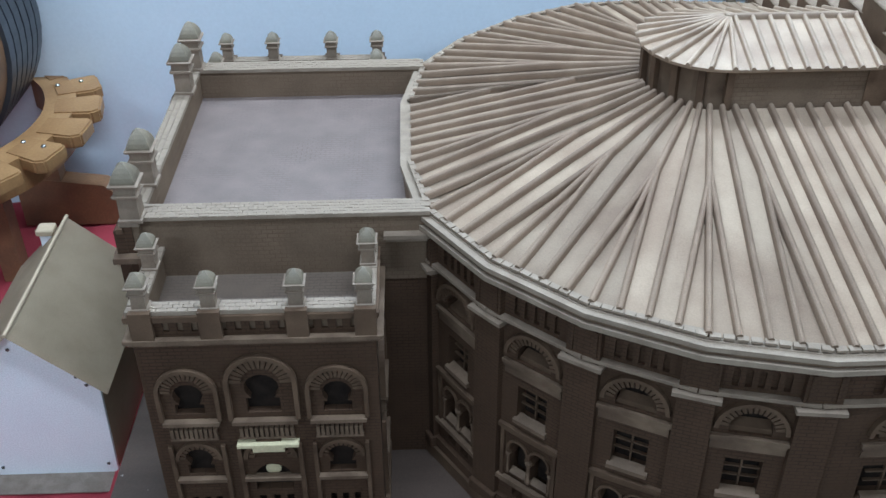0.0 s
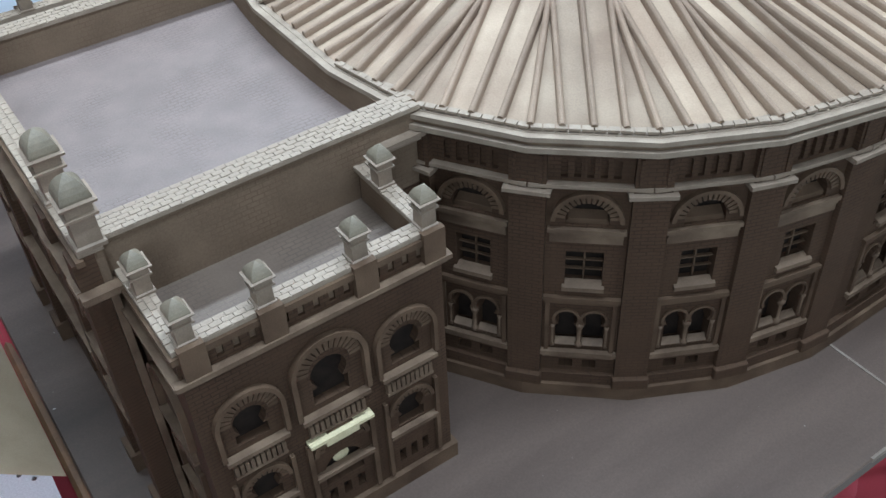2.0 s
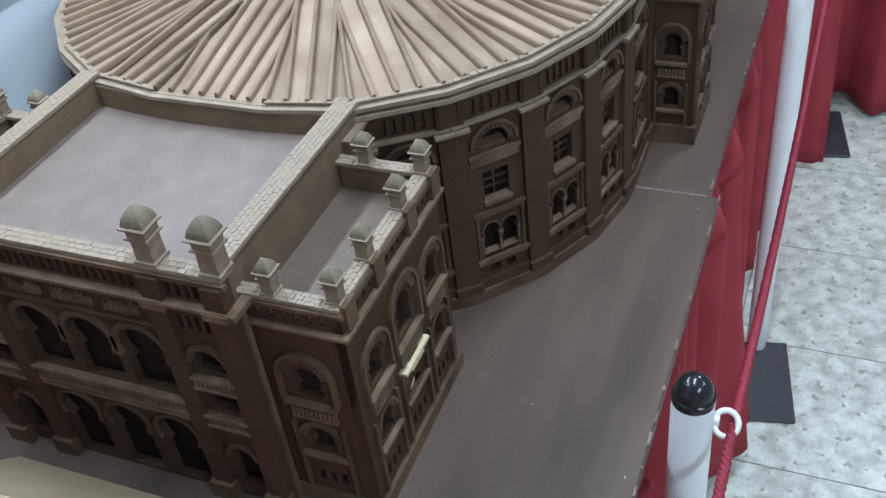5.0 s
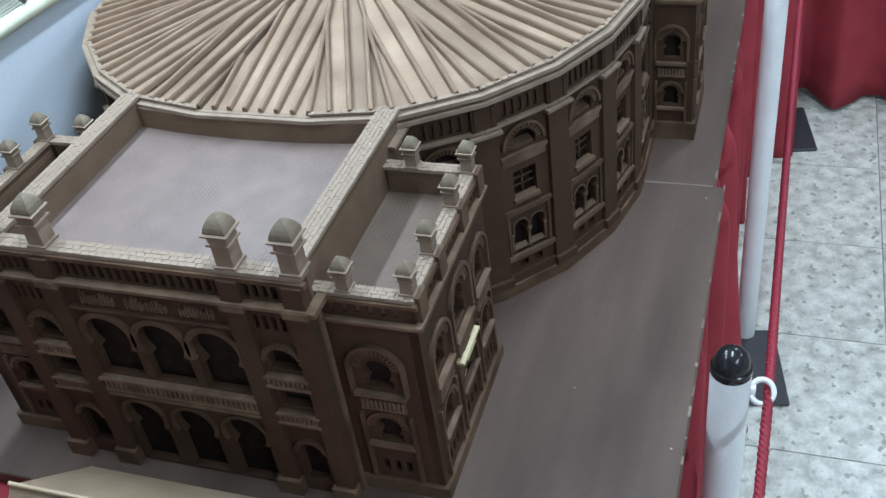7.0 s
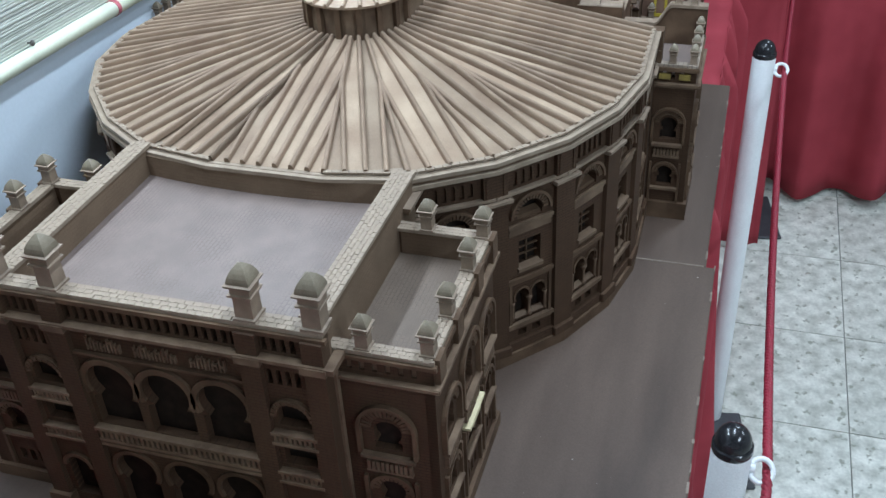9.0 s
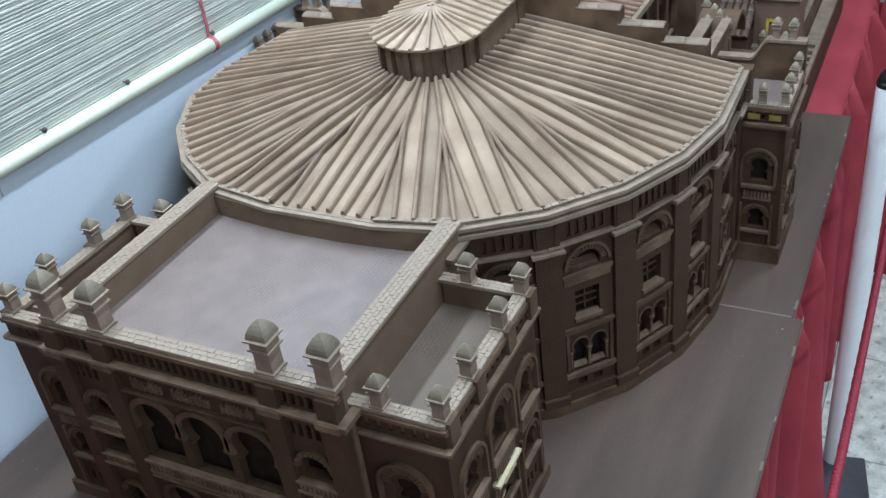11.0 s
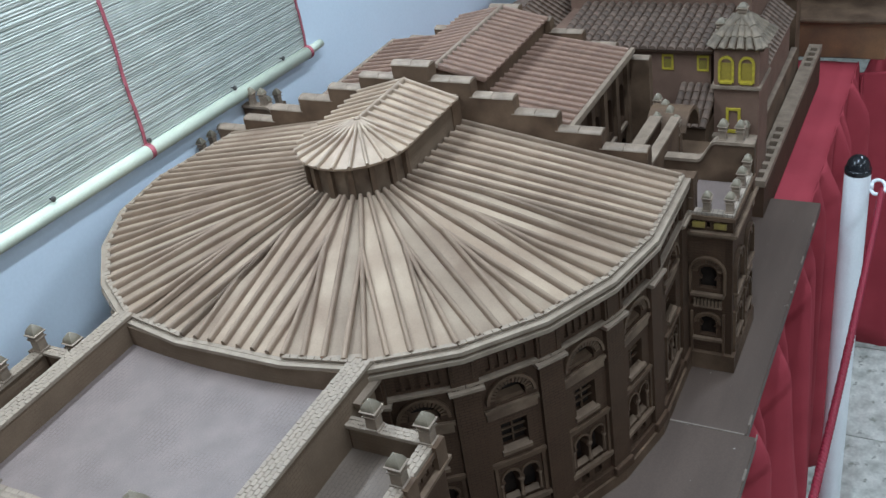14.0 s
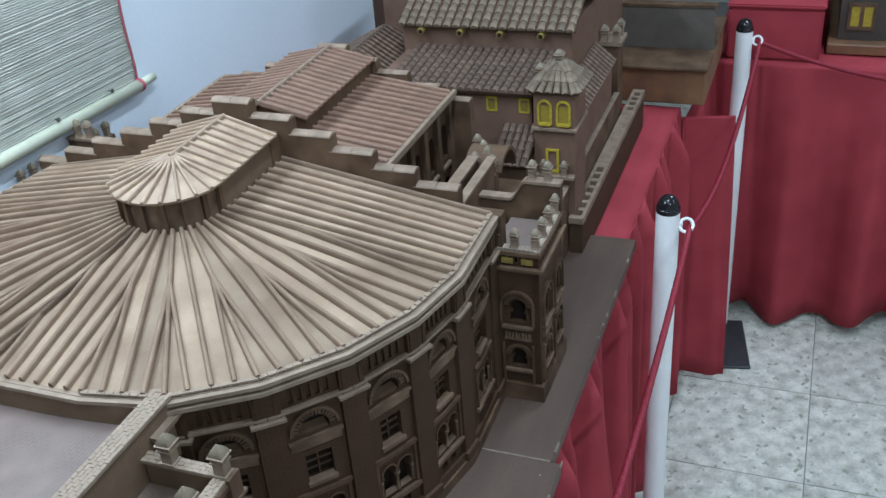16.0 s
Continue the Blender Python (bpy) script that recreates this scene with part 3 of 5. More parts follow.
def rib_mesh(length, w, h):
    bm = bmesh.new()
    prof = ((-w / 2, -0.001), (-w * 0.47, h * 0.5), (-w * 0.36, h * 0.85), (-w * 0.14, h), (w * 0.14, h), (w * 0.36, h * 0.85), (w * 0.47, h * 0.5), (w / 2, -0.001))
    ends = []
    for y in (0, length):
        ends.append([bm.verts.new((px, y, pz)) for px, pz in prof])
    for k in range(8):
        bm.faces.new((ends[0][k], ends[0][(k + 1) % 8], ends[1][(k + 1) % 8], ends[1][k]))
    bm.faces.new(ends[0][::-1])
    bm.faces.new(ends[1])
    return bm


def rib(parent, p, q, material, w=0.0066, h=0.0056, name="roof_rib"):
    p, q = Vector(p), Vector(q)
    d = q - p
    if d.length < 0.012:
        return
    y = d.normalized()
    x = y.cross(Vector((0, 0, 1))).normalized()
    z = x.cross(y)
    m = Matrix(((x.x, y.x, z.x, p.x), (x.y, y.y, z.y, p.y), (x.z, y.z, z.z, p.z), (0, 0, 0, 1)))
    part(name, rib_mesh(d.length, w, h), material, parent, m=m)


SECT = []
for s in (1, -1):
    pts = EDGEP if s > 0 else EDGEL
    for a, b in zip(pts, pts[1:]):
        SECT.append((a, b, lantern_point(a), lantern_point(b) if b[0] < 0.46 else (0.462, math.copysign(LR, b[1]))))
a0 = EDGEP[0]
SECT.append(((a0[0], -a0[1]), a0, lantern_point((a0[0], -a0[1])), lantern_point(a0)))

roof = part("roof", boxes((0.26, 0.45, -0.05, 0.05, 1.185, 1.206)), ROOFC, arena, "ribbed brown clay roof in flat sectors")
def clip2(poly, o, nrm):
    """Keeps the part of a convex outline in plan on the side of the line through o to which nrm points."""
    res = []
    for p, q in zip(poly, poly[1:] + poly[:1]):
        sp, sq = (p - o).dot(nrm), (q - o).dot(nrm)
        if sp >= 0:
            res.append(p)
        if sp * sq < 0:
            res.append(p.lerp(q, sp / (sp - sq)))
    return res


def cross2(o, d, p, q):
    """Where the ray o + t d meets the segment p-q: t, or None."""
    e = q - p
    den = d.x * e.y - d.y * e.x
    if abs(den) < 1e-9:
        return None
    w = p - o
    t = (w.x * e.y - w.y * e.x) / den
    s = (w.x * d.y - w.y * d.x) / den
    return t if t > 1e-4 and -1e-6 <= s <= 1 + 1e-6 else None


for a, b, la, lb in SECT:
    A, B, LA, LB = Vector(a), Vector(b), Vector(la), Vector(lb)
    e = (B - A)
    straight = abs(b[0] - 0.462) < 0.001 and a[0] > 0.25
    n = round(e.length / 0.0182) if straight else 7 if e.length > 0.13 else 4
    d = ((LA + LB) / 2 - (A + B) / 2).normalized()
    if straight:
        d = Vector((0, -math.copysign(1, a[1])))
    height = (((LA + LB) / 2 - (A + B) / 2)).dot(d)
    u = e.normalized()
    cuts = [-1.0] + [e.length * (k if not straight else k - 0.12) / n for k in range(1, n + straight)] + [2.0]
    for c0, c1 in zip(cuts, cuts[1:]):  # flat pans between the ribs
        side = Vector((-d.y, d.x)) if Vector((-d.y, d.x)).dot(u) > 0 else Vector((d.y, -d.x))
        poly = clip2(clip2([A, B, LB, LA], A + u * c0, side), A + u * c1, -side)
        if len(poly) < 3:
            continue
        bm = bmesh.new()
        hi = [bm.verts.new((p.x, p.y, EDGE_Z + (BASE_Z - EDGE_Z) * (p - A).dot(d) / height)) for p in poly]
        lo = [bm.verts.new(v.co - Vector((0, 0, 0.004))) for v in hi]
        bm.faces.new(hi)
        bm.faces.new(lo[::-1])
        for k in range(len(hi)):
            bm.faces.new((hi[k], lo[k], lo[(k + 1) % len(hi)], hi[(k + 1) % len(hi)]))
        part("roof_pan", bm, ROOFP, roof)
    for k in range(1, n + straight):
        p = A + e * ((k if not straight else k - 0.12) / n)
        ts = [t for t in (cross2(p, d, A, LA), cross2(p, d, B, LB), cross2(p, d, LA, LB)) if t]
        if not ts:
            continue
        t = min(ts)
        q = p + d * t
        if straight and (q.y * p.y < 0):
            continue
        z1 = EDGE_Z + (BASE_Z - EDGE_Z) * min(1.0, t / height)
        rib(roof, (*p, EDGE_Z), (*q, z1), ROOFC, 0.0062, 0.0064)
    rib(roof, (*a, EDGE_Z), (*la, BASE_Z), ROOFC, 0.0064, 0.0066)
# drip row at the roof's edge
bm = bmesh.new()
ep = inset(OUT, 0.0105)
for (x0, y0), (x1, y1) in zip(ep, ep[1:]):
    k = max(2, int(math.hypot(x1 - x0, y1 - y0) / 0.0095))
    for i in range(k):
        u = (i + 0.5) / k
        ang = math.atan2(y1 - y0, x1 - x0)
        m = Matrix.Translation((x0 + (x1 - x0) * u, y0 + (y1 - y0) * u, TOPZ + 0.009)) @ Matrix.Rotation(ang, 4, "Z")
        box(bm, -0.0044, 0.0044, -0.003, 0.003, -0.001, 0.0012, m)
tagged(part("edge_tiles", bm, COPINGB, roof, "row of small pale edge tiles"), kind="stuff")

# lantern
lantern = part("lantern", boxes((RC, 0.462, -LR + 0.002, LR - 0.002, 1.20, 1.258)), PLAINC, arena, "raised clay lantern over the roof")
EV, RZ, LE, AX, LX1 = 1.2595, 1.282, 0.0772, 0.314, 0.443  # eave and ridge heights, eave half-width, ridge ends
bm = bmesh.new()
lathe(bm, ((LR - 0.005, 1.20), (LR - 0.005, EV)), 24, pose(RC, 0, 0))
part("round_end", bm, TRIM, lantern)
for k in range(-4, 5):
    a = math.pi + radians(22.5) * k
    m = Matrix.Translation((RC + (LR - 0.003) * math.cos(a), (LR - 0.003) * math.sin(a), 0)) @ Matrix.Rotation(a, 4, "Z")
    bm = bmesh.new()
    box(bm, -0.002, 0.004, -0.0035, 0.0035, 1.205, EV - 0.002, m)
    part("pilaster_strip", bm, CLAY, lantern)
bm = bmesh.new()
nseg = 11
apex = bm.verts.new((AX, 0, RZ))
rim = [bm.verts.new((RC + LE * math.cos(math.pi / 2 + math.pi * k / nseg), LE * math.sin(math.pi / 2 + math.pi * k / nseg), EV)) for k in range(nseg + 1)]
far = [bm.verts.new((LX1, LE, EV)), bm.verts.new((LX1, 0, RZ)), bm.verts.new((LX1, -LE, EV))]
for k in range(nseg):
    bm.faces.new((apex, rim[k], rim[k + 1]))
bm.faces.new((apex, far[1], far[0], rim[0]))
bm.faces.new((apex, rim[-1], far[2], far[1]))
lroof = part("lantern_roof", solid(bm, 0.0035), LANT, lantern)
for k in range(nseg + 1):
    a = math.pi / 2 + math.pi * k / nseg
    rib(lroof, (RC + (LE + 0.002) * math.cos(a), (LE + 0.002) * math.sin(a), EV), (AX + 0.004 * math.cos(a), 0.004 * math.sin(a), RZ - 0.001), LANT, 0.0050, 0.0046)
for s in (1, -1):
    for k in range(1, 9):
        x = RC + (LX1 - RC) * k / 8
        rib(lroof, (x, s * (LE + 0.002), EV - 0.0005), (max(x, AX + 0.002), 0, RZ), LANT, 0.0050, 0.0046)
rib(lroof, (AX - 0.004, 0, RZ - 0.0005), (LX1 + 0.002, 0, RZ - 0.0005), LANT, 0.0062, 0.0055, "ridge_rib")
part("end_wall", boxes((LX1 - 0.006, 0.4615, -LR, LR, 1.20, 1.256)), CLAY, lantern)


# finials
def finial_meshes(s):
    """A square shaft, a two-plate collar and a four-sided pointed dome with sharp ridges."""
    bm = bmesh.new()
    lathe(bm, ((0.0088 * s, 0.0), (0.0088 * s, 0.0022 * s), (0.0072 * s, 0.0028 * s), (0.0070 * s, 0.0190 * s)), square=True)
    shaft = mesh_of("shaft", bm, LIGHTC)
    bm = bmesh.new()
    lathe(bm, ((0.0078 * s, 0.0188 * s), (0.0093 * s, 0.0196 * s), (0.0095 * s, 0.0212 * s), (0.0077 * s, 0.0216 * s), (0.0077 * s, 0.0270 * s), (0.0103 * s, 0.0276 * s), (0.0108 * s, 0.0292 * s), (0.0088 * s, 0.0298 * s)), square=True)
    collar = mesh_of("collar", bm, LIGHTC)
    bm = bmesh.new()
    lathe(bm, ((0.0087 * s, 0.0297 * s), (0.0087 * s, 0.0312 * s), (0.0079 * s, 0.0342 * s), (0.0063 * s, 0.0372 * s), (0.0043 * s, 0.0398 * s), (0.0021 * s, 0.0418 * s), (0.0006 * s, 0.0429 * s)), square=True)
    return shaft, collar, mesh_of("dome", bm, DOME)


SMALL, BIG, TINY = finial_meshes(0.86), finial_meshes(1.26), finial_meshes(0.64)


def finial(parent, x, y, z, kind, tall=1.0):
    m = pose(x, y, z) @ Matrix.Diagonal((1, 1, tall, 1))
    f = put("finial", kind[0], parent, m)
    put("collar", kind[1], f, m)
    put("dome", kind[2], f, m, "pale domed cap")


BRICKS = {}


def coping(x0, x1, y0, y1, z0, z1, label="pale coping of small bricks"):
    """A parapet coping: a mortar bed with staggered courses of small bricks laid on it, running along its longer side."""
    bed = part("parapet_coping", boxes((x0, x1, y0, y1, z0, z1 - 0.0009)), COPINGB, arena, label)
    along = x1 - x0 > y1 - y0
    length, width = (x1 - x0, y1 - y0) if along else (y1 - y0, x1 - x0)
    n, courses = max(2, round(length / 0.0088)), max(2, round(width / 0.0054))
    bl, bw, gap = length / n, width / courses, 0.0004
    key = (round(bl, 5), round(bw, 5))
    if key not in BRICKS:
        bm = bmesh.new()
        v = box(bm, -bl / 2 + gap / 2, bl / 2 - gap / 2, -bw / 2 + gap / 3, bw / 2 - gap / 3, -0.0012, 0.0011)
        for w in v[4:]:
            w.co.x *= 0.975
            w.co.y *= 0.97
        BRICKS[key] = mesh_of("brick", bm, COPINGB)
    for row in range(courses):
        for k in range(n - row % 2):
            s = (k + 0.5 + 0.5 * (row % 2)) * bl
            d = (row + 0.5) * bw
            lift = 0.0002 * rb.uniform(-1, 1)
            q = (x0 + s, y0 + d) if along else (x0 + d, y0 + s)
            put("brick", BRICKS[key], bed, pose(*q, z1 - 0.0010 + lift, 0, rb.uniform(-1, 1), (0 if along else 90) + rb.uniform(-2, 2)))
    return bed


rb = random.Random(11)

# entrance block and terrace
FX, BY, PZ, TZ = -0.279, 0.178, 1.165, 1.130
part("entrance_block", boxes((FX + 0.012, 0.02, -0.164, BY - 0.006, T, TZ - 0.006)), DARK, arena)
bm = bmesh.new()
prism(bm, [(FX + 0.016, -0.152), (0.018, -0.152), (0.018, BY - 0.0195), (FX + 0.016, BY - 0.0195)], TZ - 0.006, TZ)
part("terrace_floor", bm, TERRACE, arena, "smooth grey-brown terrace floor with scored bricks")
bm = bmesh.new()
arc = [(-0.0207 + 0.0125 * (k / 6) ** 2, 0.158 * k / 6) for k in range(-6, 7)]
prism(bm, arc + [(0.03, 0.157), (0.03, -0.157)], TZ - 0.004, TOPZ + 0.0012)
part("terrace_end_wall", bm, PLAINC, arena, "curved brown wall under the eave of the round roof")
for s in (-1, 1):
    y0, y1 = (-0.1705, -0.1490) if s < 0 else (BY - 0.02, BY)
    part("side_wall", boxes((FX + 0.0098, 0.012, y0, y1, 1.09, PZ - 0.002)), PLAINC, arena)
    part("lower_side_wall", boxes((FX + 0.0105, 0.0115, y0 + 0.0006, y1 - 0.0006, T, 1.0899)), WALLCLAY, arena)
    coping(FX + 0.0176, 0.006, y0 - 0.0015, y1 + 0.0015, PZ - 0.002, PZ + 0.002)
    yc = 0.1705 if s < 0 else BY
    bm = boxes((-0.036, 0.022, *sorted((s * (yc - 0.004), s * (yc + 0.006))), 1.137, 1.1415), (-0.038, 0.022, *sorted((s * (yc - 0.004), s * (yc + 0.009))), 1.1415, 1.1455))
    part("side_cornice", bm, LIGHTC, arena)
coping(FX - 0.001, FX + 0.0175, -BY, BY, PZ - 0.004, PZ + 0.0005)
part("front_parapet", boxes((FX + 0.0085, FX + 0.0165, -BY + 0.0012, BY - 0.0012, 1.10, PZ - 0.004)), PLAINC, arena)


def front_facade():
    """Main front: a middle part with two rows of three arches and two side parts with windows."""
    fm = facing(FX, 0, T, 0, -1)
    big = [horseshoe(c, 0.142, 0.052, 0.084, 14) for c in (-0.062, 0.0, 0.062)]
    low = [horseshoe(c, 0.004, 0.047, 0.097, 14) for c in (-0.062, 0.0, 0.062)]
    # u runs towards -y
    sides, trims = [], bmesh.new()
    for s in (-1, 1):
        c = s * 0.136
        sides += [round_arch(c, 0.187, 0.034, 0.030), rect(c, 0.135, 0.034, 0.026), round_arch(c, 0.02, 0.028, 0.06)]
    slots = [round_arch(c * 0.0098, 0.2795, 0.0056, 0.016, 5) for c in range(-9, 10)]
    for s in (-1, 1):
        slots += [round_arch(s * (0.118 + 0.0095 * k), 0.2795, 0.0056, 0.016, 5) for k in range(5)]
        slots += [round_arch(s * (0.118 + 0.0095 * k), 0.239, 0.0056, 0.018, 5) for k in range(5)]
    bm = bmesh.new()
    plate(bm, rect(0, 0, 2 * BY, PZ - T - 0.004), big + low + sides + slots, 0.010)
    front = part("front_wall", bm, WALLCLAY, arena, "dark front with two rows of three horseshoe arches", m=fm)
    for c in (-0.062, 0.0, 0.062):
        bm = bmesh.new()
        arc_band(bm, c, 0.200, 0.0265, 0.0335, -0.004, 0.003, 18, radians(-28), radians(208))
        part("arch_band", bm, CLAY, front, m=fm)
        bm = bmesh.new()
        arc_band(bm, c, 0.0775, 0.024, 0.029, -0.003, 0.003, 18, radians(-28), radians(208))
        part("arch_band", bm, CLAY, front, m=fm)
    bm = boxes((-0.0935, 0.0935, -0.0085, 0.002, 0.1365, 0.1405), (-0.0935, 0.0935, -0.0065, 0.002, 0.1195, 0.1235))
    for k in range(31):
        box(bm, -0.0912 + k * 0.0060, -0.0880 + k * 0.0060, -0.0055, 0.001, 0.1235, 0.1365)
    part("balustrade", bm, TRIM, front, m=fm)
    for s in (-1, 1):
        c = s * 0.136
        bm = bmesh.new()
        arc_band(bm, c, 0.200, 0.0175, 0.0235, -0.004, 0.003)
        part("arch_band", bm, CLAY, front, m=fm)
        bm = bmesh.new()
        voussoirs(bm, c, 0.200, 0.0185, 0.0225, -0.0055, 0.0, 11, gap=0.3)
        tagged(part("voussoir_band", bm, CLAY, front, m=fm), kind="stuff")
        bm = bmesh.new()
        arc_band(bm, c, 0.066, 0.0145, 0.0195, -0.004, 0.003)
        part("arch_band", bm, CLAY, front, m=fm)
        for z in (0.165, 0.112):
            bm = boxes((c - 0.024, c + 0.024, -0.008, 0.002, z + 0.013, z + 0.0165), (c - 0.024, c + 0.024, -0.008, 0.002, z, z + 0.0035))
            for k in range(9):
                box(bm, c - 0.0225 + k * 0.0052, c - 0.0195 + k * 0.0052, -0.006, 0.001, z + 0.003, z + 0.0135)
            part("balustrade", bm, TRIM, front, m=fm)
    # pilasters, cornices and plinth
    for u in (-0.168, -0.103, 0.103, 0.168):
        part("pilaster", boxes((u - 0.0105, u + 0.0105, -0.007, 0.003, 0, 0.300)), WALLCLAY, front, m=fm)
        part("capital", boxes((u - 0.013, u + 0.013, -0.011, 0.002, 0.2665, 0.2745)), TRIM, front, m=fm)
        part("pilaster_base", boxes((u - 0.014, u + 0.014, -0.012, 0.002, 0, 0.022)), CLAY, front, m=fm)
    for z, o in ((0.269, 0.007), (0.2725, 0.010)):
        part("cornice", boxes((-BY, BY, -o, 0.002, z, z + 0.0035)), TRIM, front, m=fm)
    part("cornice", boxes((-BY - 0.003, BY + 0.003, -0.004, 0.002, 0.2985, 0.3035)), CLAY, front, m=fm)
    for s in (-1, 1):
        u0, u1 = sorted((s * BY, s * (BY + 0.010)))
        part("corner_strip", boxes((s * BY - 0.0025, s * BY + 0.0025, 0.0105, 0.0165, 0, 0.2693)), TRIM, front, m=fm)
        part("cornice_return", boxes((u0, u1, -0.0098, 0.021, 0.2695, 0.2755)), TRIM, front, m=fm)
    part("floor_band", boxes((-0.094, 0.094, -0.006, 0.002, 0.1125, 0.117)), TRIM, front, m=fm)
    part("floor_band", boxes((-0.094, 0.094, -0.0045, 0.002, 0.2365, 0.2395)), CLAY, front, m=fm)
    # worn lettering that cannot be read: three groups of raised strokes
    for c, n in ((-0.056, 5), (0.0, 6), (0.056, 5)):
        bm = bmesh.new()
        for k in range(n):
            u = c + (k - (n - 1) / 2) * 0.0078
            top = 0.2575 + 0.003 * math.sin(k * 2.1 + c * 90)
            box(bm, u - 0.0030, u - 0.0014, -0.0035, 0.001, 0.2445, top)
            box(bm, u + 0.0012, u + 0.0027, -0.0033, 0.001, 0.2452, top - 0.0012)
            if k % 2:
                box(bm, u - 0.0014, u + 0.0012, -0.0030, 0.001, top - 0.0045, top - 0.002)
            else:
                box(bm, u - 0.0014, u + 0.0012, -0.0030, 0.001, 0.2495, 0.2517)
        tagged(part("worn_lettering", bm, TRIM, front, m=fm), kind="stuff")


front_facade()
for y in (-0.168, -0.103, 0.103, 0.168):
    finial(arena, FX + 0.0105, y, PZ, BIG, 1.09)

# side pavilions
PX0, PX1, PYO, PYI, PPZ, PRZ = -0.258, -0.045, 0.271, 0.1702, 1.134, 1.100


def pavilion_facade(width, bays, sign, e=0.0):
    """Plate and trims of a pavilion front, as (name, mesh) pairs; bays: list of (centre, width, rise)."""
    hh = PPZ - T - 0.004
    holes, out = [], []
    extra, vous, dent = [], bmesh.new(), bmesh.new()

    def one(name, material, *rows):
        extra.append((name, mesh_of(name, boxes(*rows), material)))

    for c, w, up in bays:
        holes.append(horseshoe(c, 0.157, w * 0.44, 0.036 + up, 12))
        holes.append(horseshoe(c, 0.078, w * 0.42, 0.036, 12) if not (sign and up) else round_arch(c, 0.055, w * 0.50, 0.034))
        for k in (-1, 0, 1):
            holes.append(rect(c + k * w * 0.19, 0.030, w * 0.10, 0.016))
        r = w * 0.30
        zc = 0.185 + up
        ab = bmesh.new()
        arc_band(ab, c, zc, w * 0.40, w * 0.46, -0.0055, 0.002, 18)
        extra.append(("arch", mesh_of("arch", ab, CLAY)))
        voussoirs(vous, c, zc, w * 0.245, w * 0.39, -0.0032, 0.002, 15, gap=0.22)
        for s in (-1, 1):
            one("pier", CLAY, (c + s * w * 0.43 - w * 0.03, c + s * w * 0.43 + w * 0.03, -0.0055, 0.002, 0.152, zc))
            one("pier", CLAY, (c + s * w * 0.40 - w * 0.03, c + s * w * 0.40 + w * 0.03, -0.004, 0.002, 0.022, 0.118))
        ab = bmesh.new()
        arc_band(ab, c, 0.100, w * 0.30, w * 0.36, -0.004, 0.002, 14)
        extra.append(("arch", mesh_of("arch", ab, CLAY)))
        voussoirs(vous, c, 0.100, w * 0.22, w * 0.295, -0.0025, 0.002, 11, gap=0.25)
        one("ledge", TRIM, (c - w * 0.42, c + w * 0.42, -0.007, 0.002, 0.147, 0.151))
        one("ledge", TRIM, (c - w * 0.38, c + w * 0.38, -0.006, 0.002, 0.0715, 0.0755))
        one("ledge", TRIM, (c - w * 0.36, c + w * 0.36, -0.0045, 0.002, 0.127, 0.1295))
        nd = max(5, int(w / 0.0062))
        for k in range(nd):
            u = c - w * 0.36 + w * 0.72 * (k + 0.5) / nd
            box(dent, u - 0.0016, u + 0.0016, -0.0042, 0.001, 0.1295, 0.1405)
    nsl = int(width / 0.0125)
    slots = [rect(-width / 2 + width * (k + 0.5) / nsl, 0.2545, 0.0052, 0.0125) for k in range(nsl)]
    bm = bmesh.new()
    plate(bm, rect(0, 0, width, hh), holes + slots, 0.010)
    out = [("facade", mesh_of("facade", bm, WALLCLAY)), ("voussoir_band", mesh_of("voussoir_band", vous, CLAY)), ("dentil_band", mesh_of("dentil_band", dent, TRIM))] + extra
    w = width / 2
    bm = boxes((-w - 0.003, w + 0.003, -0.004, 0.002, 0.2415 + e, 0.2455), (-w - 0.006, w + 0.006, -0.007, 0.002, 0.2455, 0.2495 - e))
    out.append(("string_course", mesh_of("string_course", bm, TRIM)))
    bm = boxes((-w - 0.003, w + 0.003, -0.0035, 0.002, 0.267 + e, hh - 0.0003 - e))
    out.append(("cornice", mesh_of("cornice", bm, CLAY)))
    bm = boxes((-w - 0.004, w + 0.004, -0.005, 0.003, 0, 0.018 - e))
    out.append(("plinth", mesh_of("plinth", bm, CLAY)))
    return out


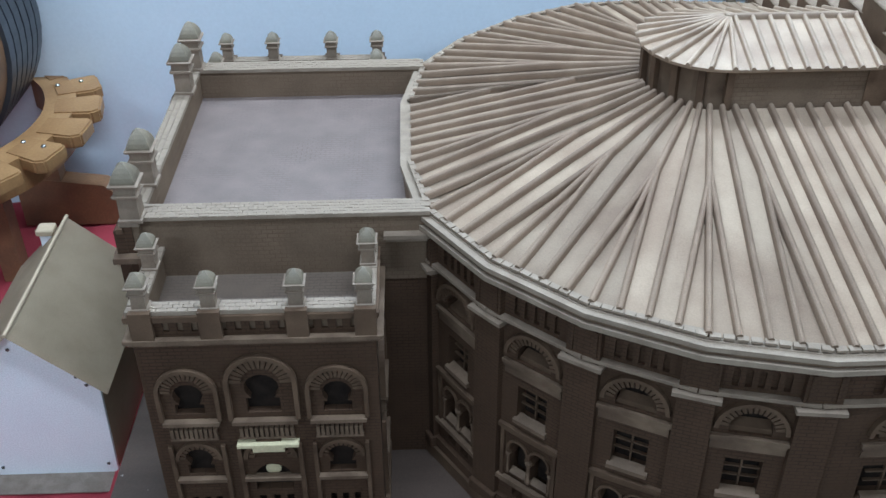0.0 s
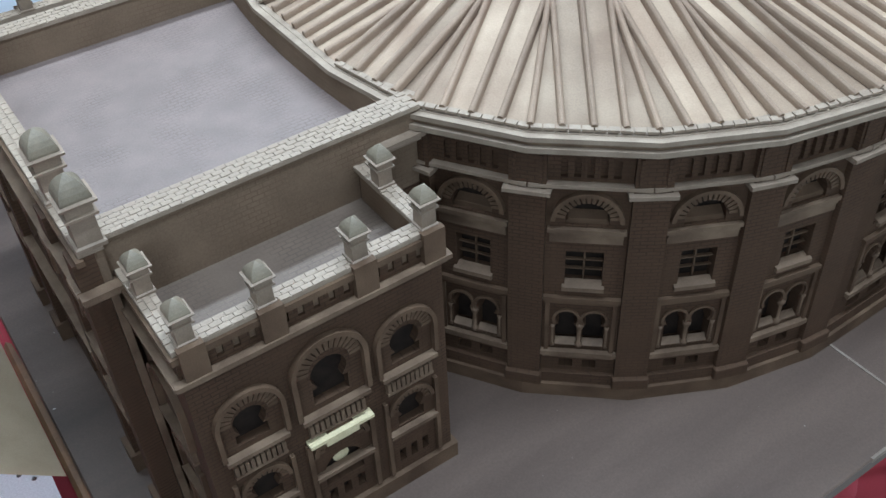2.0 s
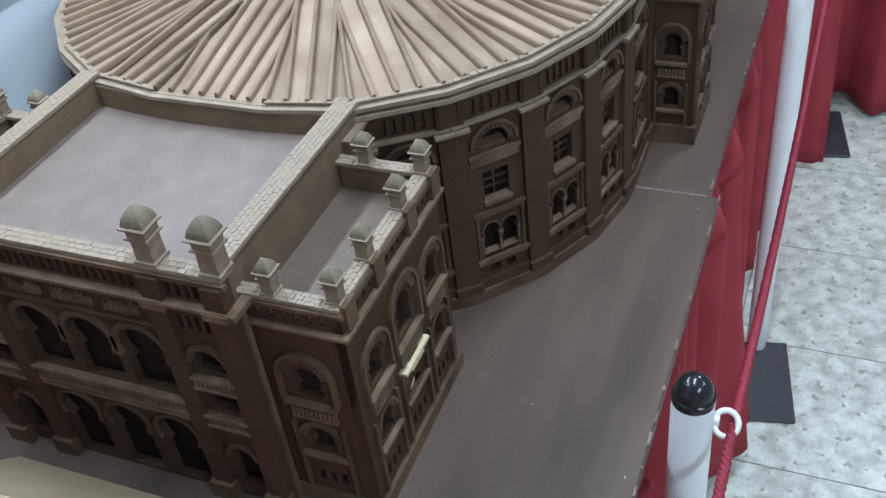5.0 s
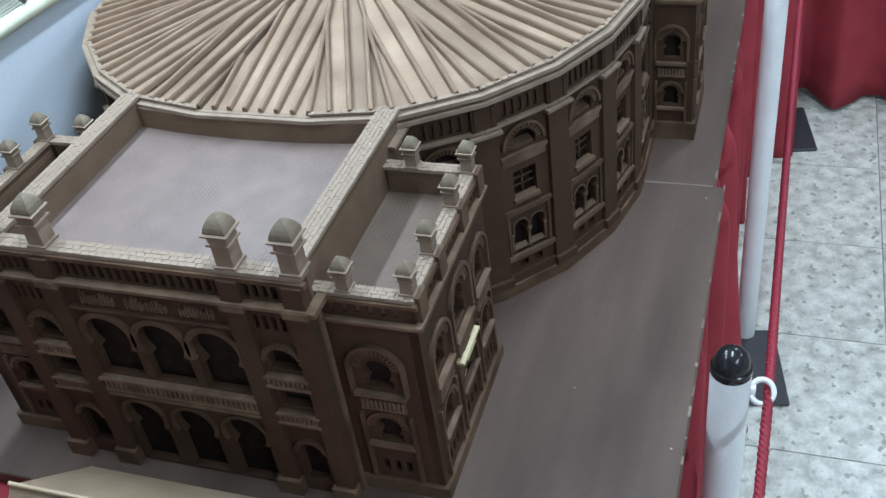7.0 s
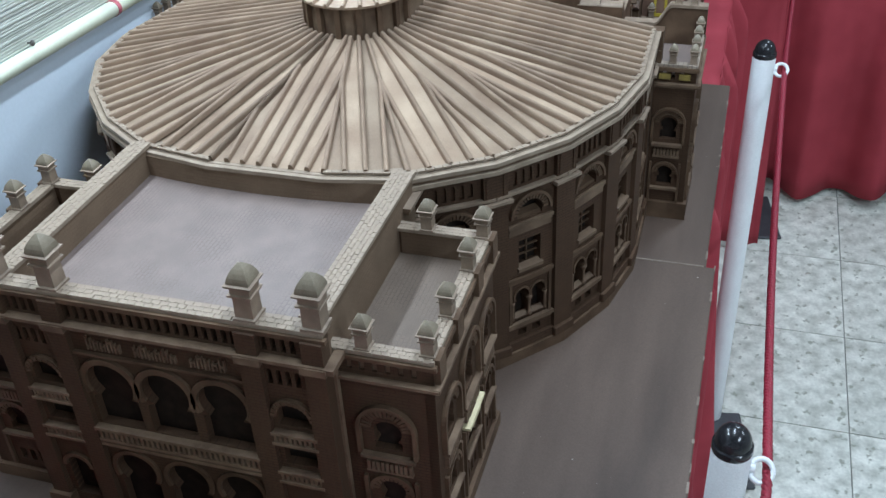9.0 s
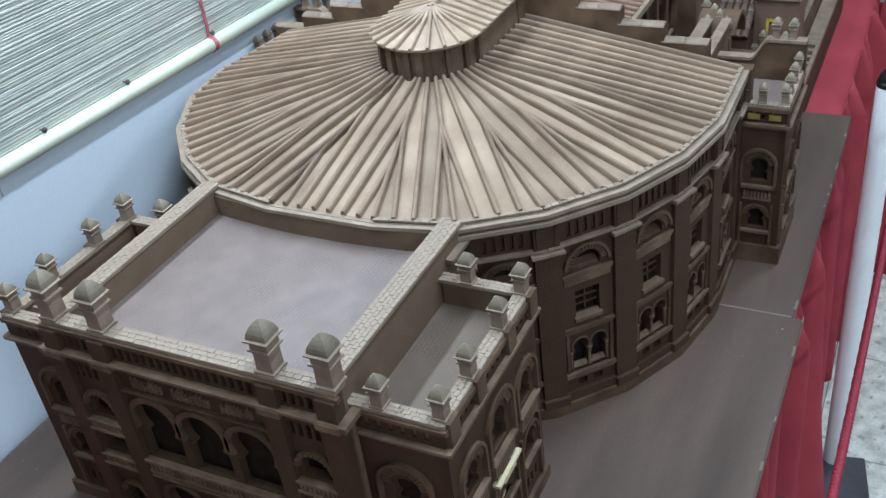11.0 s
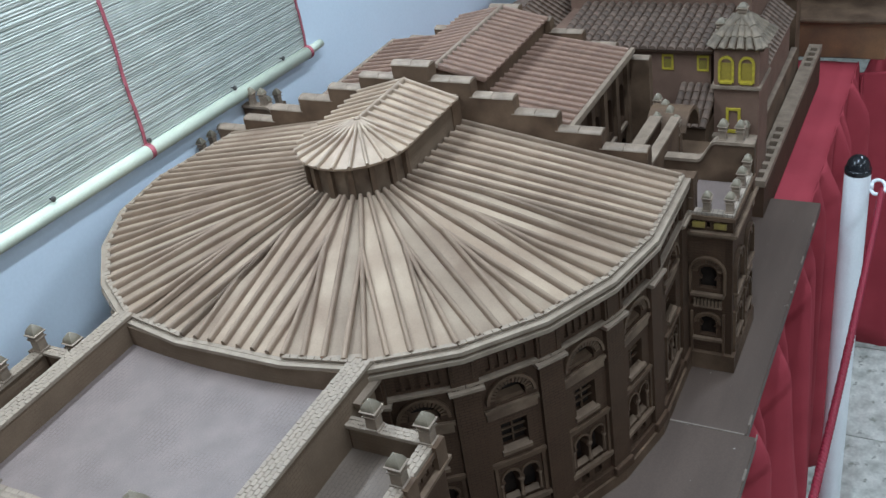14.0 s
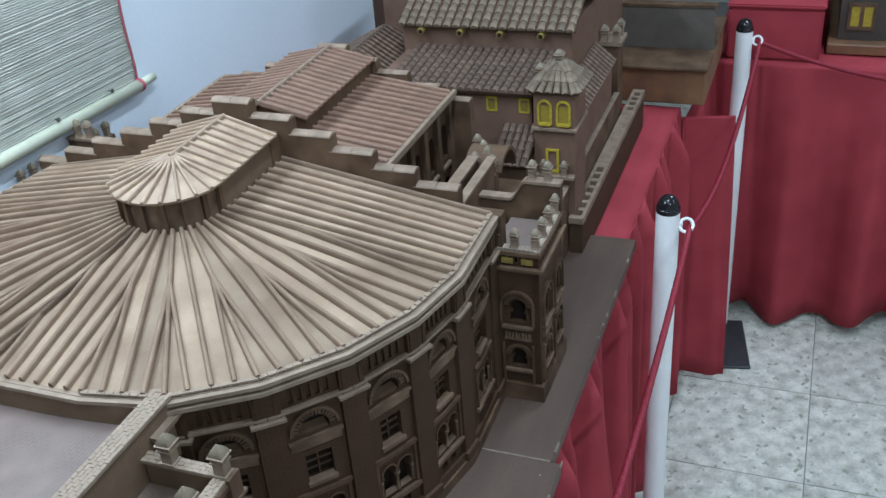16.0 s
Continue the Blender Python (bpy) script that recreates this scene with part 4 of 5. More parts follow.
LONG = pavilion_facade(PX1 - PX0, [(-0.068, 0.062, 0.0), (0.0, 0.072, 0.010), (0.068, 0.062, 0.0)], True)
SHORT = pavilion_facade(PYO - PYI - 0.0008, [(0.0, 0.066, 0.0)], False, 0.0007)
for s in (-1, 1):
    y0, y1 = sorted((s * (PYO - 0.008), s * (PYI - 0.004)))
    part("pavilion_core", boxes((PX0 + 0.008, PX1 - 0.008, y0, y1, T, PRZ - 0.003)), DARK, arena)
    part("pavilion_roof", boxes((PX0 + 0.009, PX1 - 0.009, y0 + 0.001, y1 - 0.001, PRZ - 0.003, PRZ)), PAVROOF, arena, "flat dull brown pavilion roof")
    cy, cx = s * (PYO + PYI) / 2, (PX0 + PX1) / 2
    sets = [(LONG, facing(cx, s * PYO, T, -s, 0)), (SHORT, facing(PX0, cy, T, 0, -1)), (SHORT, facing(PX1, cy, T, 0, 1))]
    for mes, m in sets:
        top = None
        for nm, me in mes:
            ob = put(nm, me, top or arena, m)
            top = top or ob
            if nm in ("voussoir_band", "dentil_band"):
                tagged(ob, kind="stuff")
        if mes is LONG:
            sg = part("cream_sign", boxes((-0.029, 0.029, -0.009, 0.002, 0.1195, 0.1228), (-0.015, 0.015, -0.008, 0.002, 0.113, 0.1195)), CREAM, top, "cream-coloured sign ledge", m=m)
            bm = bmesh.new()
            lathe(bm, ((0.0075, 0.0), (0.0075, 0.004), (0.004, 0.0045)), 16, m @ pose(0, 0.008, 0.079, 90))
            part("roundel", bm, CREAM, top)
    # parapets and copings
    for r in ((PX0, PX1, *sorted((s * PYO, s * (PYO - 0.013)))), (PX0, PX0 + 0.013, *sorted((s * (PYO - 0.0142), s * PYI))), (PX1 - 0.013, PX1, *sorted((s * (PYO - 0.0142), s * PYI)))):
        x0, x1, ya, yb = r
        wi = 0.0025
        part("parapet", boxes((x0 + wi, x1 - wi, ya + wi, yb - wi, PRZ - 0.01, PPZ - 0.004)), PLAINC, arena)
        coping(x0 - 0.001, x1 + 0.001, ya - (0.001 if x1 - x0 > 0.1 else 0), yb + (0.001 if x1 - x0 > 0.1 else 0), PPZ - 0.004, PPZ + (0.0004 if x1 - x0 > 0.1 else 0))
    for x in (-0.246, -0.187, -0.112, -0.053):
        finial(arena, x, s * (PYO - 0.007), PPZ, SMALL)
        bm = boxes((x - 0.0095, x + 0.0095, *sorted((s * (PYO - 0.001), s * (PYO + 0.0055))), T + 0.2495, PPZ + 0.0012))
        part("finial_base", bm, CLAY, arena)
    for x in (-0.250, -0.052):
        finial(arena, x, s * (PYO - 0.068), PPZ, SMALL)

# far end: stepped gable wall and end towers
SX0, SX1 = 0.4625, 0.482


def stepped_wall(parent, x0, x1, ztop, zlow, half, base_z, steps=7, pitch=0.0605, cut=None, left=1.0):
    rise = (ztop - zlow) / (steps - 1)
    bm = bmesh.new()
    edge = []
    for k in range(steps):
        zt = ztop - rise * k - 0.005
        ya, yb = (0, pitch / 2) if k == 0 else (pitch / 2 + pitch * (k - 1), min(half, pitch / 2 + pitch * k))
        edge += [(ya, zt), (yb, zt)] if k else [(yb, zt)]
    line = [(-half, base_z)] + [(-y, min(z, cut or z) if k < 2 else z) for k, (y, z) in enumerate(edge[::-1])] + [(y * left, z) for y, z in edge] + [(half * left, base_z)]
    va = [bm.verts.new((x0, y, z)) for y, z in line]
    vb = [bm.verts.new((x1, y, z)) for y, z in line]
    bm.faces.new(va)
    bm.faces.new(vb[::-1])
    for k in range(len(line)):
        bm.faces.new((va[k], va[(k + 1) % len(line)], vb[(k + 1) % len(line)], vb[k]))
    wall = part("stepped_wall", bm, CLAY, parent, "stepped gable wall with round coping tiles")
    r = (x1 - x0) * 0.53
    for k in range(steps):
        zt = ztop - rise * k
        spans = [(-pitch / 2, 0), (0, pitch / 2)] if k == 0 else []
        if k:
            ya, yb = pitch / 2 + pitch * (k - 1) - 0.004, min(half, pitch / 2 + pitch * k)
            mid = (ya + yb) / 2
            spans = [(ya, mid), (mid, yb)] + ([] if cut and k == steps - 1 else [(-mid, -ya), (-yb, -mid)])
        for ya, yb in spans:
            if ya >= 0 and k:
                ya, yb = ya * left, yb * left
            bm = bmesh.new()
            up = [((x0 + x1) / 2 + r * math.cos(a), r * 0.45 * math.sin(a)) for a in [math.pi * i / 8 for i in range(9)]]
            e0 = [bm.verts.new((px, ya + 0.0004, zt - 0.006 + pz)) for px, pz in up]
            e1 = [bm.verts.new((px, yb - 0.0004, zt - 0.006 + pz)) for px, pz in up]
            for i in range(8):
                bm.faces.new((e0[i], e0[i + 1], e1[i + 1], e1[i]))
            bm.faces.new((e0[0], e1[0], e1[-1], e0[-1]))
            bm.faces.new(e0)
            bm.faces.new(e1[::-1])
            part("coping_tile", bm, LIGHTC, wall)


stepped_wall(arena, SX0, SX1, 1.301, 1.176, 0.392, T, cut=1.160, left=0.955)

# ---- end towers of the arena ----
TOWER = pavilion_facade(0.063, [(0.0, 0.054, 0.0)], False)
TOWERL = pavilion_facade(0.123, [(-0.031, 0.054, 0.0), (0.031, 0.054, 0.0)], False)
TX0, TX1, TYI, TYO, TPZ = 0.462, 0.585, 0.380, 0.443, 1.112
for s in (-1, 1):
    TYI, TYO = (0.380, 0.443) if s < 0 else (0.350, 0.413)  # the far tower stands close to the wall
    y0, y1 = sorted((s * (TYO - 0.008), s * (TYI - 0.01)))
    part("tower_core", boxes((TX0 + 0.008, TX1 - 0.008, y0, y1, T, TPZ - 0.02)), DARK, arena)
    part("tower_roof", boxes((TX0 + 0.0085, TX1 - 0.0085, y0 + 0.0005, y1 - 0.0005, TPZ - 0.02, TPZ - 0.017)), TERRACE, arena)
    dz = TPZ - PPZ
    for mes, m in ((TOWER, facing(TX0, s * (TYI + TYO - 0.002) / 2, T + dz, 0, -1)), (TOWERL, facing((TX0 + TX1) / 2, s * TYO, T + dz, -s, 0))):
        top = None
        for nm, me in mes:
            ob = put(nm, me, top or arena, m)
            top = top or ob
            if nm in ("voussoir_band", "dentil_band"):
                tagged(ob, kind="stuff")
    part("parapet_coping", boxes((TX0 - 0.001, TX1, *sorted((s * (TYO + 0.001), s * (TYO - 0.012))), TPZ - 0.004, TPZ)), COPING, arena)
    part("parapet_coping", boxes((TX0 - 0.001, TX0 + 0.011, *sorted((s * (TYO - 0.0125), s * TYI)), TPZ - 0.004, TPZ)), COPING, arena)
    part("tower_base", boxes((TX0 - 0.006, TX1 + 0.004, *sorted((s * (TYO + 0.005), s * (TYI - 0.002))), T, T + 0.028)), CLAY, arena)
    if s > 0:
        part("rear_parapet", boxes((0.432, 0.520, TYO - 0.0115, TYO - 0.001, T + 0.2, TPZ + 0.016)), CLAY, arena)
        part("rear_parapet", boxes((0.590, 0.680, TYO - 0.0115, TYO - 0.001, T + 0.2, TPZ + 0.007)), CLAY, arena)
    for x in (0.470, 0.505, 0.540, 0.576) if s < 0 else (0.449, 0.477, 0.505, 0.607, 0.637, 0.667):
        finial(arena, x, s * (TYO - 0.006), TPZ + ((0.016 if x < 0.55 else 0.007) if s > 0 else 0), TINY, 1.1)
    finial(arena, 0.469, s * (TYI + 0.028), TPZ, TINY, 1.05)
    finial(arena, 0.469, s * (TYI + 0.004), TPZ, TINY, 1.05)
    for k in (-1, 1):
        part("yellow_panel", boxes((TX0 - 0.0035, TX0 + 0.001, *sorted((s * (TYI + 0.033 + k * 0.014 - 0.008), s * (TYI + 0.033 + k * 0.014 + 0.008))), TPZ - 0.022, TPZ - 0.014)), DULL, arena, "dull yellow panel")
    # curved back wall behind the tower
    prof = [(TYI - 0.085, 0.0), (TYI - 0.012, 0.0)] + [(TYI - 0.012 + 0.025 * i / 6, 0.03 * (0.5 - 0.5 * math.cos(math.pi * i / 6))) for i in range(1, 7)] + [(TYO + 0.002, 0.03)]
    bm = bmesh.new()
    lo = [(y, T + 0.2) for y, _ in (prof[-1], prof[0])]
    pts = [(s * y, 1.122 + z) for y, z in prof] + [(s * y, z) for y, z in lo]
    v0 = [bm.verts.new((TX1 - 0.006, y, z)) for y, z in pts]
    v1 = [bm.verts.new((TX1 + 0.006, y, z)) for y, z in pts]
    bm.faces.new(v0)
    bm.faces.new(v1[::-1])
    for i in range(len(pts)):
        bm.faces.new((v0[i], v0[(i + 1) % len(pts)], v1[(i + 1) % len(pts)], v1[i]))
    part("curved_wall", bm, CLAY, arena)
    bm = bmesh.new()
    rows = [[bm.verts.new((TX1 + dx, s * y, 1.122 + z + dz)) for dx, dz in ((-0.0085, 0.0), (-0.0085, 0.0045), (0.0085, 0.0045), (0.0085, 0.0))] for y, z in prof]
    for r0, r1 in zip(rows, rows[1:]):
        for i in range(4):
            bm.faces.new((r0[i], r0[(i + 1) % 4], r1[(i + 1) % 4], r1[i]))
    bm.faces.new(rows[0])
    bm.faces.new(rows[-1][::-1])
    part("curved_coping", bm, LIGHTC, arena, "pale coping that swings up in a curve")
    for y in (TYI + 0.022, TYI + 0.045):
        finial(arena, TX1, s * y, 1.1562, TINY, 1.15)

# ---- the hall model behind the stepped wall ----
hall = thing("hall_model", (0.63, 0, T), "brown clay hall model with ribbed roofs and stepped gable", "building model")
HX0, HX1, HE, HZ = 0.4835, 0.785, 0.211, 1.200
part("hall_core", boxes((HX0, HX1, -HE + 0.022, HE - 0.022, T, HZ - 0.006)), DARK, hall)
hroof = part("roof", boxes((HX0, HX1, -0.066, 0.066, 1.19, 1.215)), ROOFR, hall, "reddish ribbed roof")
for s in (1, -1):
    bm = bmesh.new()
    lo = [bm.verts.new(p) for p in ((HX0, s * HE, HZ - 0.0045), (HX1, s * HE, HZ - 0.0045), (HX1, s * 0.06, 1.2165), (HX0, s * 0.06, 1.2165))]
    bm.faces.new(lo)
    part("roof_panel", solid(bm, 0.004), ROOFR, hroof)
    for k in range(17):
        x = HX0 + 0.009 + (HX1 - HX0 - 0.018) * k / 16
        rib(hroof, (x, s * (HE + 0.001), HZ), (x, s * 0.07, 1.2190), ROOFR, 0.0062, 0.005)
    bm = boxes((HX0, HX1, *sorted((s * (HE - 0.004), s * (HE + 0.006))), HZ - 0.010, HZ - 0.003), (HX0, HX1, *sorted((s * (HE + 0.002), s * (HE + 0.0085))), HZ - 0.004, HZ + 0.003))
    part("eave_cornice", bm, LIGHTC, hall)
    holes, wd, hh = [], HX1 - HX0, HZ - 0.010 - T
    for k in range(5):
        c = -wd / 2 + wd * (k + 0.5) / 5
        holes += [round_arch(c, 0.235, 0.026, 0.06), horseshoe(c, 0.13, 0.026, 0.07), rect(c, 0.04, 0.024, 0.05)]
    bm = bmesh.new()
    plate(bm, rect(0, 0, wd, hh), holes, 0.012)
    fm = facing((HX0 + HX1) / 2, s * (HE - 0.008), T, -s, 0)
    hw = part("side_wall", bm, WALLCLAY, hall, m=fm)
    for k in range(6):
        c = -wd / 2 + 0.008 + (wd - 0.016) * k / 5
        part("pilaster", boxes((c - 0.007, c + 0.007, -0.007, 0.003, 0, hh)), CLAY, hw, m=fm)
    for z in (0.115, 0.22):
        part("string_course", boxes((-wd / 2, wd / 2, -0.005, 0.002, z, z + 0.005)), LIGHTC, hw, m=fm)
LX0, HEV, HRZ, HLE = 0.536, 1.247, 1.264, 0.077
hl = part("clerestory", boxes((LX0 + 0.01, HX1, -0.070, 0.070, 1.205, HEV - 0.002)), CLAY, hall, "raised clerestory of the hall roof")
bm = bmesh.new()
v = [bm.verts.new(p) for p in ((LX0, HLE, HEV), (LX0, 0, HRZ), (LX0, -HLE, HEV), (HX1, -HLE, HEV), (HX1, 0, HRZ), (HX1, HLE, HEV))]
bm.faces.new((v[0], v[1], v[4], v[5]))
bm.faces.new((v[1], v[2], v[3], v[4]))
hlr = part("clerestory_roof", solid(bm, 0.0035), ROOFR, hl)
bm = bmesh.new()
v = [bm.verts.new(p) for p in ((LX0 + 0.012, -0.07, HEV - 0.002), (LX0 + 0.012, 0.07, HEV - 0.002), (LX0 + 0.012, 0, HRZ - 0.004))]
bm.faces.new(v)
part("gable", solid(bm, 0.003), CLAY, hl)
for s in (1, -1):
    for k in range(16):
        x = LX0 + 0.004 + (HX1 - LX0 - 0.008) * k / 15
        rib(hlr, (x, s * (HLE + 0.002), HEV - 0.0005), (x, 0, HRZ), ROOFR, 0.0065, 0.0045)
rib(hlr, (LX0 - 0.002, 0, HRZ), (HX1, 0, HRZ), LIGHTC, 0.007, 0.006, "ridge_rib")
stepped_wall(hall, 0.786, 0.803, 1.268, 1.188, 0.241, T, steps=5, pitch=0.0535)

# court beside the hall
court = thing("court_model", (0.63, -0.31, T), "brown clay courtyard with twin parapets and finials", "building model")
part("court_floor", boxes((0.483, 0.80, -0.372, -0.232, T, 1.04)), CLAY, court)
part("court_floor", boxes((0.483, 0.572, -0.372, -0.322, 1.04, 1.085)), TERRACE, court)
for y0, y1, z in ((-0.294, -0.280, 1.148), (-0.322, -0.312, 1.150)):
    part("parapet", boxes((0.483, 0.66, y0, y1, 1.0401, z - 0.004)), CLAY, court)
    part("parapet_coping", boxes((0.483, 0.66, y0 - 0.002, y1 + 0.002, z - 0.004, z)), LIGHTC, court)
part("court_channel", boxes((0.483, 0.66, -0.3115, -0.2945, 1.0401, 1.120)), CLAY, court)
bm = bmesh.new()
arc_band(bm, 0.70, 1.10, 0.04, 0.046, -0.33, -0.27, 10, 0, math.pi / 1.2)
part("curved_wall", bm, CLAY, court)
for x, y in ((0.665, -0.287), (0.69, -0.30), (0.71, -0.287), (0.73, -0.27), (0.66, -0.317)):
    part("post", boxes((x - 0.007, x + 0.007, y - 0.007, y + 0.007, 1.0401, 1.120)), CLAY, court)
    finial(court, x, y, 1.12, TINY, 1.2)

# ---- the palace model with yellow windows ----
palace = thing("palace_model", (1.15, -0.2, T), "brown clay palace model with tiled roofs and yellow windows", "building model")
part("palace_block", boxes((0.925, 1.11, -0.305, 0.0, T, 1.147)), CLAY_RED, palace)


def tile_slope(parent, p0, p1, q0, q1, n, m, material, r=0.006):
    """Rows of overlapping half-round tiles from the eave p0-p1 up to q0-q1."""
    p0, p1, q0, q1 = (Vector(v) for v in (p0, p1, q0, q1))
    bm = bmesh.new()
    bm.faces.new([bm.verts.new(v) for v in (p0, p1, q1, q0)])
    bed = part("roof_bed", solid(bm, 0.004), WALLCLAY, parent)
    L = ((q0 + q1) / 2 - (p0 + p1) / 2).length
    bm = bmesh.new()
    tl = L / m
    e = [[bm.verts.new((rr * math.cos(a), y, rr * 0.95 * math.sin(a) + dz)) for a in [math.pi * i / 6 for i in range(7)]] for rr, y, dz in ((r * 0.97, -0.001, 0.0011), (r * 0.88, tl + 0.001, 0.0))]
    for i in range(6):
        bm.faces.new((e[0][i], e[0][i + 1], e[1][i + 1], e[1][i]))
    bm.faces.new(e[0][::-1])
    bm.faces.new(e[1])
    bm.faces.new((e[0][0], e[1][0], e[1][6], e[0][6]))
    me = mesh_of("roof_tile", bm, material, False)
    rr = random.Random(n * 7 + m)
    for i in range(n):
        a, b = p0.lerp(p1, (i + 0.5) / n), q0.lerp(q1, (i + 0.5) / n)
        y = (b - a).normalized()
        x = y.cross(Vector((0, 0, 1))).normalized()
        z = x.cross(y)
        for k in range(m):
            o = a.lerp(b, k / m) + x * rr.uniform(-0.0004, 0.0004)
            put("roof_tile", me, bed, Matrix(((x.x, y.x, z.x, o.x), (x.y, y.y, z.y, o.y), (x.z, y.z, z.z, o.z), (0, 0, 0, 1))))
    return bed


tile_slope(palace, (0.912, -0.312, 1.148), (0.912, -0.03, 1.148), (1.085, -0.312, 1.164), (1.085, -0.03, 1.164), 18, 9, TILE, 0.0072)
part("upper_block", boxes((1.105, 1.36, -0.335, 0.005, T, 1.202)), CLAY_RED, palace)
tile_slope(palace, (1.09, -0.345, 1.201), (1.09, 0.01, 1.201), (1.20, -0.345, 1.252), (1.20, 0.01, 1.252), 19, 6, TILEP, 0.0082)
tile_slope(palace, (1.31, 0.01, 1.201), (1.31, -0.345, 1.201), (1.201, 0.01, 1.252), (1.201, -0.345, 1.252), 19, 4, TILEP, 0.0082)
for y in (-0.28, -0.20, -0.12, -0.04):
    bm = bmesh.new()
    lathe(bm, ((0.0065, 0), (0.0065, 0.022), (0.0045, 0.0225)), 12, pose(1.106, y, 1.193, 0, -90))
    spout = part("drain_spout", bm, DULL, palace)
    # dark disc painted as the shade inside the spout
    bm = bmesh.new()
    lathe(bm, ((0.0044, 0.0), (0.0044, 0.0008)), 12, pose(1.0834, y, 1.193, 0, -90))
    part("spout_mouth", bm, DARK, spout)
# small roofed wing near the wall
part("wing", boxes((0.98, 1.20, 0.03, 0.20, T, 1.118)), CLAY, palace)
tile_slope(palace, (0.965, 0.02, 1.120), (1.21, 0.02, 1.120), (0.965, 0.085, 1.160), (1.21, 0.085, 1.160), 15, 5, TILE)
tile_slope(palace, (1.21, 0.215, 1.092), (0.965, 0.215, 1.092), (1.21, 0.086, 1.160), (0.965, 0.086, 1.160), 15, 8, TILE)
# yellow-windowed tower
ty0, ty1, tx = -0.390, -0.317, 0.893
tower = part("tower", boxes((tx + 0.008, 0.975, ty0, ty1, T, 1.166)), CLAY_RED, palace, "square tower with yellow arched windows")
part("tower_front", boxes((tx + 0.003, tx + 0.008, ty0, ty1, T, 1.166)), CLAY_RED, tower)
tile_slope(palace, (tx - 0.006, ty0 - 0.008, 1.164), (tx - 0.006, ty1 + 0.008, 1.164), (0.935, -0.368, 1.205), (0.935, -0.340, 1.205), 6, 3, TILEP, 0.0062)
tile_slope(palace, (0.985, ty0 - 0.008, 1.164), (tx - 0.006, ty0 - 0.008, 1.164), (0.945, -0.358, 1.205), (0.925, -0.358, 1.205), 6, 3, TILEP, 0.0062)
tile_slope(palace, (tx - 0.006, ty1 + 0.008, 1.164), (0.985, ty1 + 0.008, 1.164), (0.925, -0.350, 1.205), (0.945, -0.350, 1.205), 6, 3, TILEP, 0.0062)
finial(palace, 0.935, -0.354, 1.198, SMALL, 0.75)
finial(palace, 0.945, -0.318, 1.168, SMALL, 0.75)
for c in (-0.0165, 0.0165):
    fm = facing(tx, (ty0 + ty1) / 2 - c, T, 0, -1)
    bm = bmesh.new()
    plate(bm, round_arch(0, 0.246, 0.026, 0.046), [round_arch(0, 0.250, 0.018, 0.038)], 0.004)
    win = part("window", bm, YELLOW, tower, "bright yellow arched window frame", m=fm)
    part("shutter", boxes((-0.0085, 0.0085, 0.002, 0.0032, 0.250, 0.280)), mat("brown_shutter", (0.30, 0.215, 0.030), None, 90, 0.6), win, m=fm)
    part("window_sill", boxes((-0.010, 0.010, -0.002, 0.003, 0.2445, 0.2485)), YELLOW, win, m=fm)
part("cornice", boxes((tx - 0.004, 0.978, ty0 - 0.004, ty1 + 0.004, 1.093, 1.0975)), LIGHTC, tower)
fm = facing(tx, (ty0 + ty1) / 2, T, 0, -1)
bm = bmesh.new()
plate(bm, rect(-0.004, 0.155, 0.024, 0.045), [rect(-0.004, 0.160, 0.015, 0.036)], 0.004)
part("window", bm, YELLOW, tower, "yellow window frame", m=fm)
part("ledge", boxes((tx - 0.012, tx + 0.003, ty0, ty1, 1.005, 1.010)), LIGHTC, tower)
for y in (-0.335, -0.372):
    finial(palace, tx - 0.006, y, 1.0101, TINY, 1.1)
for y in (-0.232, -0.292):
    fm = facing(0.9235, y, 1.108, 0, -1)
    bm = bmesh.new()
    plate(bm, rect(0, 0, 0.020, 0.028), [rect(0, 0.003, 0.013, 0.021)], 0.003)
    part("window", bm, YELLOW, palace, "small yellow window frame", m=fm)
    part("shutter", boxes((-0.0055, 0.0055, 0.0012, 0.0028, 0.003, 0.019)), mat("olive", (0.22, 0.17, 0.03), None, 90, 0.6), palace, m=fm)
tile_slope(palace, (0.835, -0.318, 1.045), (0.835, -0.255, 1.045), (0.92, -0.318, 1.085), (0.92, -0.255, 1.085), 5, 5, TILE)
part("lean_to", boxes((0.84, 0.924, -0.316, -0.257, T, 1.042)), CLAY, palace)
# side roofs, parapets and the gallery along the edge
tile_slope(palace, (1.30, -0.378, 1.075), (0.98, -0.378, 1.075), (1.30, -0.336, 1.11), (0.98, -0.336, 1.11), 18, 4, TILE)
part("side_wing", boxes((0.976, 1.30, -0.371, -0.336, T, 1.07)), CLAY_RED, palace)
for y, z in ((-0.374, 0.985),):
    part("parapet", boxes((0.70, 1.34, y - 0.004, y + 0.003, T, z)), CLAY, palace)
    part("parapet_coping", boxes((0.70, 1.34, y - 0.006, y + 0.005, z, z + 0.004)), LIGHTC, palace)
bell = part("corner_tower", boxes((1.345, 1.40, -0.375, -0.34, T, 1.09)), CLAY, palace)
part("cornice", boxes((1.338, 1.407, -0.382, -0.333, 1.09, 1.098)), LIGHTC, bell)
for x, y in ((1.35, -0.37), (1.393, -0.37), (1.35, -0.345)):
    finial(palace, x, y, 1.098, SMALL, 0.95)
gallery = thing("gallery_strip", (1.19, -0.42, T), "pale clay gallery strip with dark slots beside the palace", "model part")
bm = bmesh.new()
slots = [rect(-0.29 + 0.030 * k, -0.007, 0.019, 0.014) for k in range(7)] + [rect(0.20 + 0.028 * k, -0.007, 0.018, 0.014) for k in range(4)]
